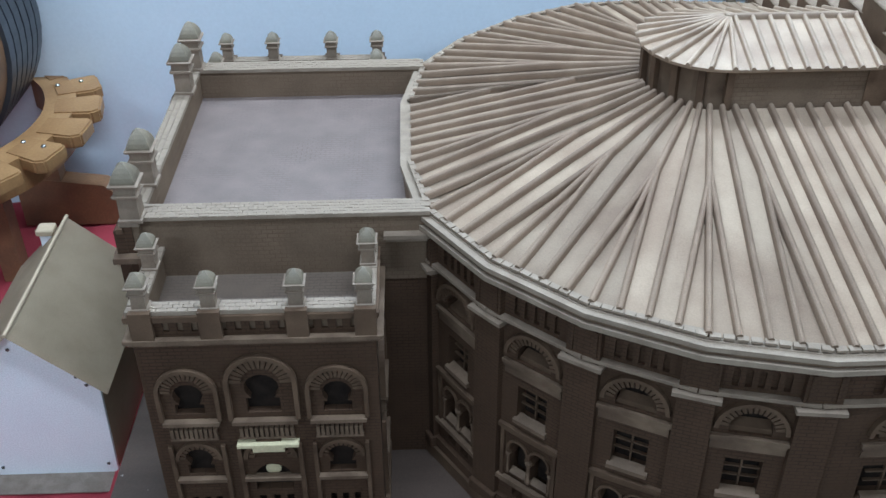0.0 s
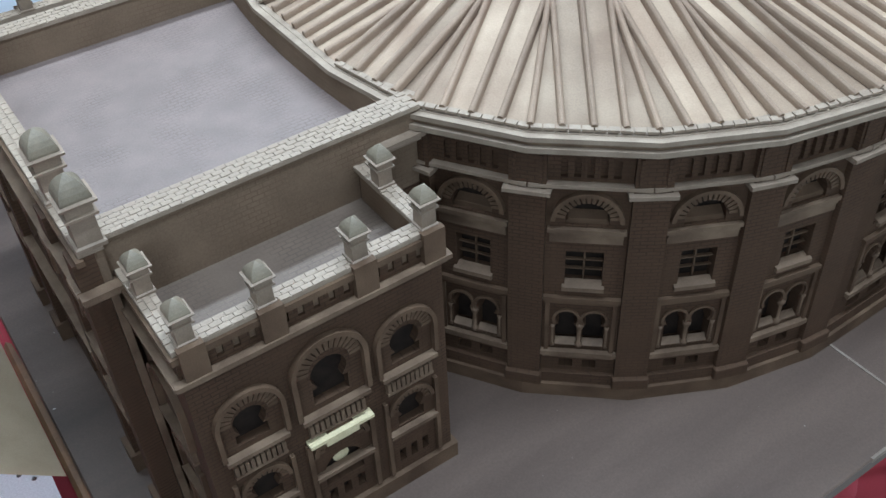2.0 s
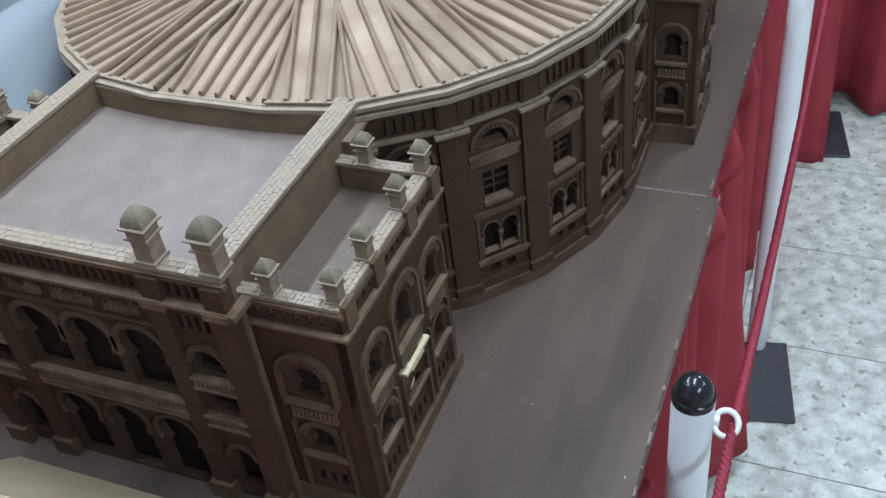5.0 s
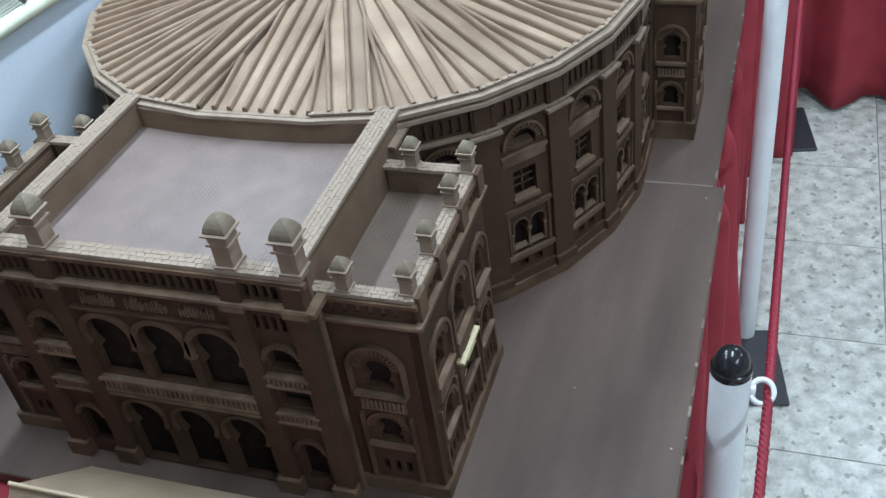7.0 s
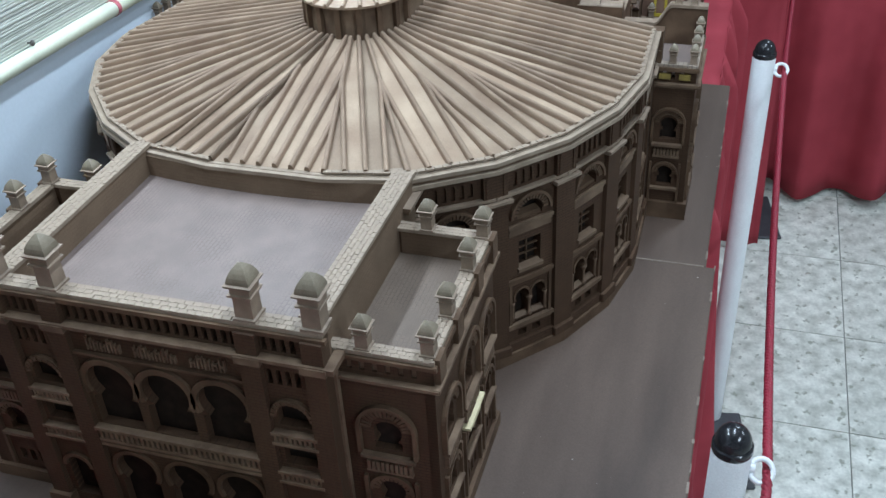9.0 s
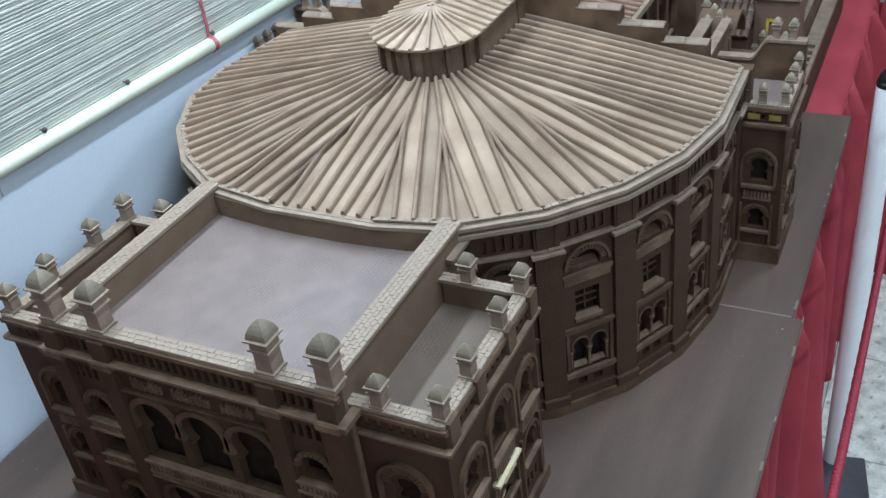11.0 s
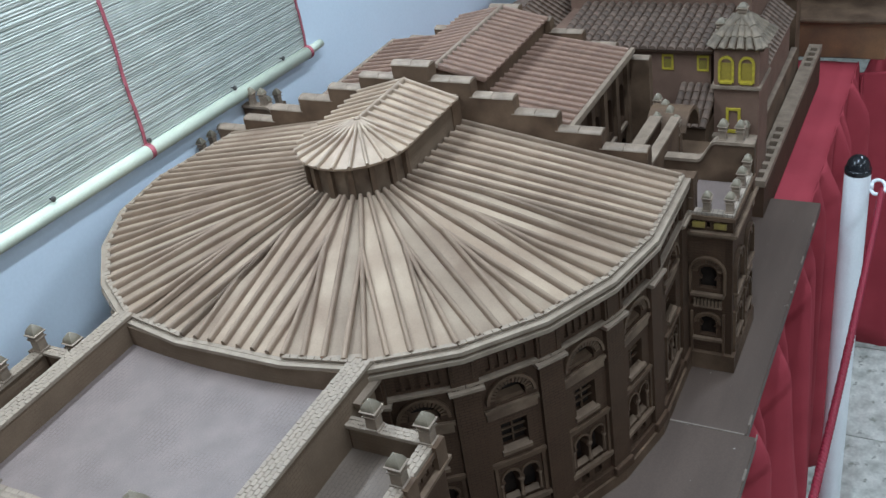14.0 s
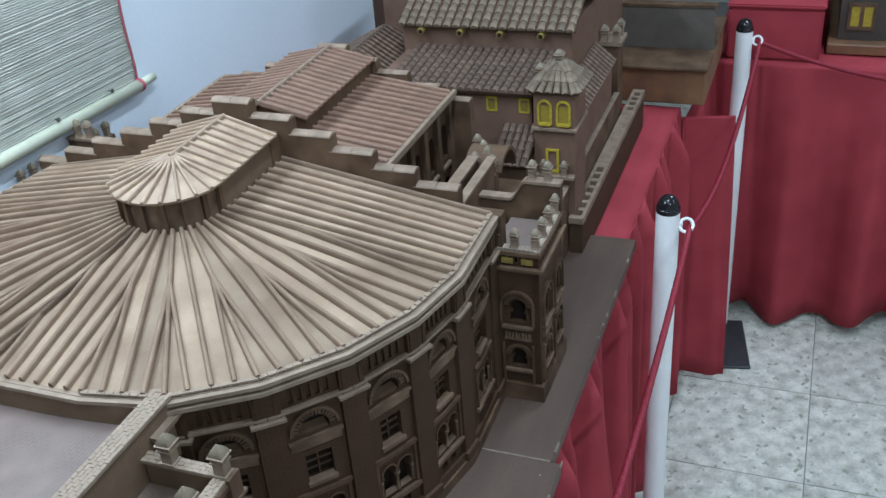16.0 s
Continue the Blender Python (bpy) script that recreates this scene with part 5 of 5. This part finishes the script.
plate(bm, rect(0, -0.0135, 0.625, 0.027), slots, 0.012)
part("gallery_top", bm, LIGHTC, gallery, m=pose(1.195, -0.3935, 0.930, -90))
part("gallery_body", boxes((0.885, 1.505, -0.405, -0.382, T - 0.018, 0.9175)), WALLCLAY, gallery)

# ---- brown models further off ----
far_model = thing("far_brown_model", (1.75, -0.44, 0.836), "dark brown model on a wooden stand", "building model")
part("stand", bevelled((1.66, 2.05, -0.525, -0.20, 0.836, 0.925), 0.003), WOODD, far_model)
part("slab", bevelled((1.645, 2.05, -0.53, -0.19, 0.9255, 0.934), 0.002), CLAY, far_model)
for r in ((1.78, 1.80, -0.525, -0.22, 0.9345, 1.04), (1.66, 1.80, -0.22, -0.20, 0.9345, 1.04)):
    part("parapet", boxes(r), mat("dark_clay", (0.12, 0.10, 0.085), None, 30, 0.6), far_model)
part("coping", boxes((1.775, 1.805, -0.53, -0.20, 1.0405, 1.047)), CLAY, far_model)
block = thing("tall_brown_model", (1.6, -0.1, 0.836), "tall reddish brown building model with plain walls", "building model")
part("wall", boxes((1.45, 1.84, -0.30, 0.20, 0.836, 1.19)), CLAY_RED, block)
part("roof_slab", bevelled((1.44, 1.845, -0.31, 0.21, 1.1905, 1.2), 0.002), CLAY, block)

# ---- second table across the end of the aisle ----
table2 = thing("cross_table", (2.4, -1.2, 0), "table across the aisle hidden under a red cloth", "table")
part("tabletop", bevelled((2.075, 2.95, -2.1, -0.50, 0.76, 0.795), 0.004), WOODD, table2)
for x in (2.12, 2.9):
    for y in (-2.05, -0.56):
        part("leg", bevelled((x - 0.025, x + 0.025, y - 0.025, y + 0.025, 0, 0.759), 0.003), WOODD, table2)
cloth2 = thing("red_tablecloth", (2.4, -1.2, 0.795), "red cloth hanging to the floor over the cross table", "tablecloth")
bm = bmesh.new()
g = [[bm.verts.new((2.06 + 0.90 * i / 20, -2.12 + 1.63 * j / 40, 0.80 + 0.002 * math.sin(i * 1.3 + j * 0.7))) for j in range(41)] for i in range(21)]
for i in range(20):
    for j in range(40):
        bm.faces.new((g[i][j], g[i + 1][j], g[i + 1][j + 1], g[i][j + 1]))
part("top_cloth", solid(bm, 0.002), RED, cloth2, smooth=True)
bm = bmesh.new()
drape(bm, ((2.06, -0.49), (2.06, -2.12)), 0.802, 0.03, 0.5, (-1, 0), seed=2.0, pleats=False, lobe=0.075)
part("front_drape", solid(bm, 0.002), RED, cloth2, smooth=True)
bm = bmesh.new()
drape(bm, ((1.645, -0.482), (2.062, -0.505)), 0.80, 0.04, 0.8, (0, -1), seed=4.4, pleats=False)
part("side_drape", solid(bm, 0.002), RED, cloth2, smooth=True)
bm = bmesh.new()
drape(bm, ((1.668, -0.468), (1.700, -0.598)), 0.80, 0.045, 0.5, (-0.8, -0.75), seed=7.0, pleats=False)
part("corner_drape", solid(bm, 0.002), RED, cloth2, smooth=True)
stand = thing("red_covered_stand", (2.2, -0.64, 0.802), "red cloth-covered block standing on the cross table", "stand")
part("cover", bevelled((2.09, 2.42, -0.775, -0.530, 0.803, 0.946), 0.006, 2), RED, stand)
part("top_cloth", bevelled((2.086, 2.424, -0.779, -0.526, 0.9465, 0.957), 0.004, 2), RED, stand)
house2 = thing("dark_house_model", (2.4, -0.95, 0.802), "dark wooden house model with a small yellow window", "building model")
part("plinth", bevelled((2.16, 2.7, -1.25, -0.79, 0.803, 0.832), 0.003), WOODD, house2)
part("wall", boxes((2.20, 2.66, -1.2, -0.815, 0.8325, 1.07)), mat("dark_house", (0.07, 0.055, 0.045), None, 30, 0.6), house2)
bm = bmesh.new()
plate(bm, rect(0, 0, 0.07, 0.075), [rect(-0.016, 0.01, 0.022, 0.055), rect(0.016, 0.01, 0.022, 0.055)], 0.006)
part("window", bm, CLAY, house2, m=facing(2.1935, -0.87, 0.862, 0, -1))
part("pane", boxes((-0.03, 0.03, 0.003, 0.006, 0.008, 0.068)), YELLOW, house2, m=facing(2.1935, -0.87, 0.862, 0, -1))

# ---- barrier posts and rope ----


def barrier_post(x, y):
    lean = Matrix.Translation((x, y, 0)) @ Matrix(((1, 0, 0.027, -0.0255), (0, 1, 0, 0), (0, 0, 1, 0), (0, 0, 0, 1)))
    p = thing("barrier_post", (x, y, 0), "white plastic barrier post with black domed cap", "barrier post", "barrier posts")
    bm = bmesh.new()
    lathe(bm, ((0.0205, 0.008), (0.0213, 0.0085), (0.0217, 0.012), (0.0217, 0.924), (0.0213, 0.9255), (0.0195, 0.926)), 40, lean)
    part("tube", bm, WHITEP, p, smooth=True)
    bm = bmesh.new()
    prof = [(0.0219, 0.919), (0.0221, 0.9195), (0.0221, 0.927), (0.0218, 0.9278), (0.0200, 0.9282)] + [(0.0200 * math.cos(a), 0.929 + 0.0225 * math.sin(a)) for a in [radians(12 * k) for k in range(8)]]
    lathe(bm, prof, 28, lean)
    part("cap", bm, BLACK, p, "glossy black domed cap", smooth=True)
    bm = bevelled((-0.225, 0.012, -0.068, 0.060, 0.0, 0.009), 0.003)
    bmesh.ops.transform(bm, matrix=pose(x - 0.026, y, 0, 0, 0, 11), verts=bm.verts[:])
    part("base_plate", bm, BASEP, p, "black rectangular base plate")
    bm = bmesh.new()
    pts = [(x + 0.0100 * math.sin(a), y - 0.0217 - 0.0120 + 0.0120 * math.cos(a), 0.893 + 0.0085 * math.sin(a)) for a in [radians(20 + 16 * k) for k in range(21)]]
    tube(bm, pts, 0.0032, 8)
    box(bm, x - 0.004, x + 0.004, y - 0.027, y - 0.019, 0.887, 0.899)
    part("ring_hook", bm, WHITEP, p, "white open ring holding the rope", smooth=True)
    return p


POSTS = [(-1.13, -0.53), (-0.082, -0.542), (0.965, -0.545), (1.985, -0.583), (2.02, -1.62)]
pp = [barrier_post(*POSTS[1])]
for x, y in POSTS[:1] + POSTS[2:]:
    pp.append(copy_thing(pp[0], Matrix.Translation((x, y, 0))))


def rope(a, b, sag):
    a, b = Vector(a), Vector(b)
    n = max(40, int((b - a).length / 0.004))
    bm = bmesh.new()
    for strand in range(3):
        pts = []
        for i in range(n + 1):
            u = i / n
            p = a.lerp(b, u) - Vector((0, 0, sag * 4 * u * (1 - u)))
            d = (b - a).normalized()
            s1 = d.cross(Vector((0, 0, 1))).normalized()
            s2 = s1.cross(d)
            ph = u * (b - a).length / 0.021 * 2 * math.pi + strand * 2 * math.pi / 3
            pts.append(p + 0.0029 * (math.cos(ph) * s1 + math.sin(ph) * s2))
        tube(bm, pts, 0.0035, 5)
    r = part("barrier_rope", bm, ROPE, None, smooth=True)
    return tagged(r, "twisted red rope hanging between the barrier posts", "rope", "barrier ropes")


HK = [(x, y - 0.0405, 0.889) for x, y in POSTS[:4]] + [(2.0, -1.66, 0.889)]
for (a, b), sag in zip(zip(HK, HK[1:]), (0.05, 0.055, 0.09, 0.10)):
    rope(a, b, sag)

# ---- reed blind on the wall ----
blind = thing("reed_blind", (0.2, WY - 0.01, 1.18), "pale grey-green reed blind hanging on the wall with red ribbons", "blind")
BX0, BX1 = -0.75, 0.792


def blind_z(x):
    return 1.212 - (x + 0.2) * 0.042


rnd = random.Random(11)
z = 0.0
k = 0
strips = bmesh.new()
while z < 0.80:
    h = rnd.uniform(0.0028, 0.0058)
    y = WY - 0.006 - rnd.uniform(0.0, 0.0007)
    zl = blind_z(BX0) + 0.010 + z + rnd.uniform(-0.0006, 0.0006)
    zr = blind_z(BX1) + 0.010 + z + rnd.uniform(-0.0006, 0.0006)
    q = []
    for x, zz in ((BX0, zl), (BX1, zr)):
        q.append([(x, y + 0.0006, zz), (x, y - 0.0006, zz + h * 0.14), (x, y - 0.0011, zz + h * 0.5), (x, y - 0.0006, zz + h * 0.86), (x, y + 0.0006, zz + h)])
    if k < 150:
        bm = bmesh.new()
    else:
        bm = strips
    v0, v1 = [bm.verts.new(p) for p in q[0]], [bm.verts.new(p) for p in q[1]]
    for i in range(5):
        bm.faces.new((v0[i], v0[(i + 1) % 5], v1[(i + 1) % 5], v1[i]))
    bm.faces.new(v0)
    bm.faces.new(v1[::-1])
    if k < 150:
        part("reed", bm, REED, blind)
    z += h
    k += 1
if len(strips.verts):
    tagged(part("upper_reeds", strips, REED, blind), kind="stuff")
bm = bmesh.new()
tube(bm, [(BX0, WY - 0.0125, blind_z(BX0)), (BX1 - 0.01, WY - 0.0125, blind_z(BX1 - 0.01))], 0.0115, 14)
part("bottom_rod", bm, ROD, blind, "pale green bottom rod", smooth=True)
bm = bmesh.new()
tube(bm, [(BX1 - 0.012, WY - 0.0125, blind_z(BX1 - 0.012) + 0.001), (BX1 + 0.038, WY - 0.0125, blind_z(BX1 + 0.038) + 0.002)], 0.0078, 12)
part("rod_end", bm, ROD, blind, smooth=True)
for x in (-0.42, 0.338, 0.784):
    top = 1.95
    bm = bmesh.new()
    n = 40
    rows = []
    for i in range(n + 1):
        zz = blind_z(x) + 0.012 + (top - blind_z(x)) * i / n
        dx = 0.0015 * math.sin(i * 0.9)
        rows.append([bm.verts.new((x + dx + sx, WY - 0.0105 - 0.0006 * (i % 2), zz)) for sx in (-0.0031, 0.0031)])
    for a, b in zip(rows, rows[1:]):
        bm.faces.new((a[0], a[1], b[1], b[0]))
    part("ribbon", solid(bm, 0.0008), RIBBON, blind, "thin red ribbon")
    bm = bmesh.new()
    arc_band(bm, 0, 0, 0.0116, 0.0124, -0.004, 0.004, 16, 0, 2 * math.pi * 0.999)
    part("ribbon_loop", bm, RIBBON, blind, m=Matrix.Translation((x, WY - 0.0125, blind_z(x))) @ Matrix.Rotation(radians(90), 4, "Z"))
for x in (-0.35, -0.02, 0.14, 0.338, 0.555, 0.7):
    bm = bmesh.new()
    lathe(bm, ((0.0012, 0), (0.0012, 0.007), (0.0042, 0.007), (0.0042, 0.009), (0.002, 0.0102)), 10, pose(x + 0.004, WY - 0.0085, blind_z(x) + 0.017, 90))
    part("nail", bm, NAIL, blind)

# ---- small house with tan card roof ----
house = thing("small_house_model", (-0.43, -0.03, LOW), "small white gabled house model with tan card roof", "building model")
hx0, hx1, hxr, hy0, hy1, he, hr = -0.498, -0.360, -0.436, -0.130, 0.082, 0.928, 1.003
bm = bmesh.new()
pts = [(hx0, LOW + 0.004), (hx1, LOW + 0.004), (hx1 + 0.004, he), (hxr, hr), (hx0 - 0.002, he + 0.01)]
v0 = [bm.verts.new((x, hy0, z)) for x, z in pts]
v1 = [bm.verts.new((x, hy0 + 0.005, z)) for x, z in pts]
bm.faces.new(v0)
bm.faces.new(v1[::-1])
for i in range(5):
    bm.faces.new((v0[i], v0[(i + 1) % 5], v1[(i + 1) % 5], v1[i]))
part("gable_wall", bm, WHITEW, house, "plain white gable wall with small nails")
bm = bmesh.new()
v0 = [bm.verts.new((x * 0.998 - 0.0008, hy0 + 0.0052, z - 0.001)) for x, z in pts]
v1 = [bm.verts.new((x * 0.998 - 0.0008, hy1, z - 0.001)) for x, z in pts]
bm.faces.new(v0)
bm.faces.new(v1[::-1])
for i in range(5):
    bm.faces.new((v0[i], v0[(i + 1) % 5], v1[(i + 1) % 5], v1[i]))
part("body", bm, CARD, house)
for pa, pb in (((hxr, hr + 0.001), (hx1 + 0.014, he - 0.006)), ((hxr, hr + 0.001), (hx0 - 0.012, he + 0.004))):
    bm = bmesh.new()
    v = [bm.verts.new((pa[0], hy0 - 0.009, pa[1])), bm.verts.new((pb[0], hy0 - 0.009, pb[1])), bm.verts.new((pb[0], hy1 + 0.012, pb[1])), bm.verts.new((pa[0], hy1 + 0.012, pa[1]))]
    bm.faces.new(v)
    bmesh.ops.solidify(bm, geom=bm.faces[:], thickness=-0.003)
    part("roof_sheet", bm, CARD, house)
bm = bmesh.new()
tube(bm, [(hxr, hy0 - 0.010, hr + 0.0035), (hxr, hy1 + 0.0125, hr + 0.0035)], 0.0022, 8)
part("ridge", bm, CARD, house)
part("chimney", bevelled((-0.469, -0.454, 0.078, 0.092, 0.945, 0.988), 0.001), WHITEW, house, "white chimney")
part("chimney_cap", bevelled((-0.472, -0.451, 0.075, 0.095, 0.9885, 0.997), 0.0015), CARD, house)
part("footing", bevelled((hx0 - 0.03, -0.3375, hy0 - 0.03, 0.045, LOW + 0.0025, LOW + 0.0046), 0.0005), EDGE, house, "grey-brown sheet under the house")
for x, z in ((-0.489, 0.808), (-0.368, 0.81), (-0.491, 0.926), (-0.488, 0.946), (-0.369, 0.93), (-0.378, 0.942), (-0.416, 0.982), (-0.441, 0.982)):
    bm = bmesh.new()
    lathe(bm, ((0.001, 0), (0.0022, 0.002), (0.0012, 0.003)), 8, pose(x, hy0, z, 90))
    part("nail", bm, NAIL, house)

# ---- wooden mill wheel ----
wheel = thing("mill_wheel_model", (-0.70, 0.28, 0.836), "wooden mill wheel model with dark-hooped drum and cogs", "wheel model")
WC, WZ = Vector((-0.705, 0.27)), 1.165


def disc(name, r, y0, y1, material, label="", n=48, inner=0.0):
    bm = bmesh.new()
    prof = [(inner, y0), (r, y0), (r, y1), (inner, y1)]
    if inner:
        rings = []
        for k in range(n):
            a = 2 * math.pi * k / n
            rings.append([bm.verts.new((WC.x + rr * math.cos(a), yy, WZ + rr * math.sin(a))) for rr, yy in prof])
        for a, b in zip(rings, rings[1:] + rings[:1]):
            for k in range(4):
                bm.faces.new((a[k], a[(k + 1) % 4], b[(k + 1) % 4], b[k]))
    else:
        lathe(bm, ((r, 0), (r, y1 - y0)), n, Matrix.Translation((WC.x, y0, WZ)) @ Matrix.Rotation(radians(-90), 4, "X"))
    return part(name, bm, material, wheel, label)


disc("drum", 0.180, 0.22, 0.38, WOODD, "worn brown wooden drum")
for y in (0.26, 0.282, 0.304, 0.326, 0.348, 0.37):
    disc("hoop", 0.1865, y - 0.0088, y + 0.0088, BAND, "dark hoop", inner=0.172)
disc("hub", 0.045, 0.19, 0.22, BAND)
CZ = 1.028
bm = bmesh.new()
rings = []
for k in range(65):
    a = 2 * math.pi * k / 64
    rings.append([bm.verts.new((WC.x + r * math.cos(a), 0.29 + r * math.sin(a), z)) for r, z in ((0.186, CZ - 0.03), (0.228, CZ - 0.03), (0.228, CZ + 0.0175), (0.186, CZ + 0.0175))])
for p, q in zip(rings, rings[1:]):
    for k in range(4):
        bm.faces.new((p[k], p[(k + 1) % 4], q[(k + 1) % 4], q[k]))
part("cog_ring", bm, WOOD, wheel, "honey-coloured wooden ring")
for k in range(-6, 7):
    a = radians(8.5 - 16.4 * k)
    m = Matrix.Translation((WC.x, 0.29, CZ)) @ Matrix.Rotation(a, 4, "Z") @ Matrix.Rotation(radians(3), 4, "X")
    bm = bmesh.new()
    v = [bm.verts.new(p) for p in ((0.200, -0.023, 0), (0.252, -0.028, 0), (0.264, -0.021, 0), (0.264, 0.019, 0), (0.256, 0.023, 0), (0.200, 0.020, 0))]
    bm.faces.new(v)
    r = bmesh.ops.extrude_face_region(bm, geom=bm.faces[:])
    bmesh.ops.translate(bm, verts=[e for e in r["geom"] if isinstance(e, bmesh.types.BMVert)], vec=(0, 0, 0.020))
    bmesh.ops.bevel(bm, geom=bm.edges[:], offset=0.0025, segments=2, affect="EDGES")
    pd = part("cog", bm, WOOD, wheel, "honey-coloured wooden cog", m=m)
    if k % 3 == 2:
        for rr in (0.207, 0.240):
            bm = bmesh.new()
            lathe(bm, ((0.0036, -0.001), (0.0036, 0.0012), (0.0024, 0.0026), (0.0008, 0.0031)), 10, m @ pose(rr, 0.006, 0.020))
            part("nail", bm, STEEL, pd, smooth=True)
for a in (-50, 40, 140, 230):
    x, y = WC.x + 0.206 * math.cos(radians(a)), 0.29 + 0.206 * math.sin(radians(a)) * 0.5
    part("leg", boxes((x - 0.014, x + 0.014, y - 0.014, y + 0.014, cloth_z(x, y) + 0.002, CZ - 0.0305)), WOODD, wheel)
bm = bmesh.new()
pts = [(-0.60, 0.838), (-0.402, 0.838), (-0.406, 0.849), (-0.472, 0.905), (-0.60, 0.922)]
v0 = [bm.verts.new((x, 0.34, z)) for x, z in pts]
v1 = [bm.verts.new((x, 0.372, z)) for x, z in pts]
bm.faces.new(v0)
bm.faces.new(v1[::-1])
for i in range(5):
    bm.faces.new((v0[i], v0[(i + 1) % 5], v1[(i + 1) % 5], v1[i]))
part("support", bm, WOODD, wheel, "dark brown wooden support")

# ---- wall marks ----
bm = bmesh.new()
for a, b in (((-0.10, 1.213), (-0.098, 1.168)), ((-0.16, 1.19), (-0.125, 1.186)), ((-0.165, 1.21), (-0.16, 1.19))):
    tube(bm, [(a[0], WY, a[1]), ((a[0] + b[0]) / 2 + 0.002, WY, (a[1] + b[1]) / 2), (b[0], WY, b[1])], 0.0009, 5)
tagged(part("wall_crack", bm, GROUT, None), "thin grey cracks in the wall paint", "crack", kind="structure")

# ---- floor tiles ----
TS = 0.358
bm = bmesh.new()
box(bm, -TS / 2 + 0.0015, TS / 2 - 0.0015, -TS / 2 + 0.0015, TS / 2 - 0.0015, -0.004, 0.0)
tile_me = mesh_of("floor_tile", bm, TERRAZZO)
rest = bmesh.new()
for i in range(-10, 13):
    for j in range(-9, 4):
        cx, cy = 0.605 + TS * (i + 0.5), -0.858 + TS * (j + 0.5)
        if cx < -3.1 or cx > 5.0 or cy < -3.95 or cy > 0.35:
            continue
        if -0.6 < cx < 3.2 and -2.2 < cy:
            put("floor_tile", tile_me, floor, pose(cx, cy, 0))
        else:
            box(rest, cx - TS / 2 + 0.0015, cx + TS / 2 - 0.0015, cy - TS / 2 + 0.0015, cy + TS / 2 - 0.0015, -0.004, 0.0)
tagged(part("outer_tiles", rest, TERRAZZO, floor), kind="stuff")
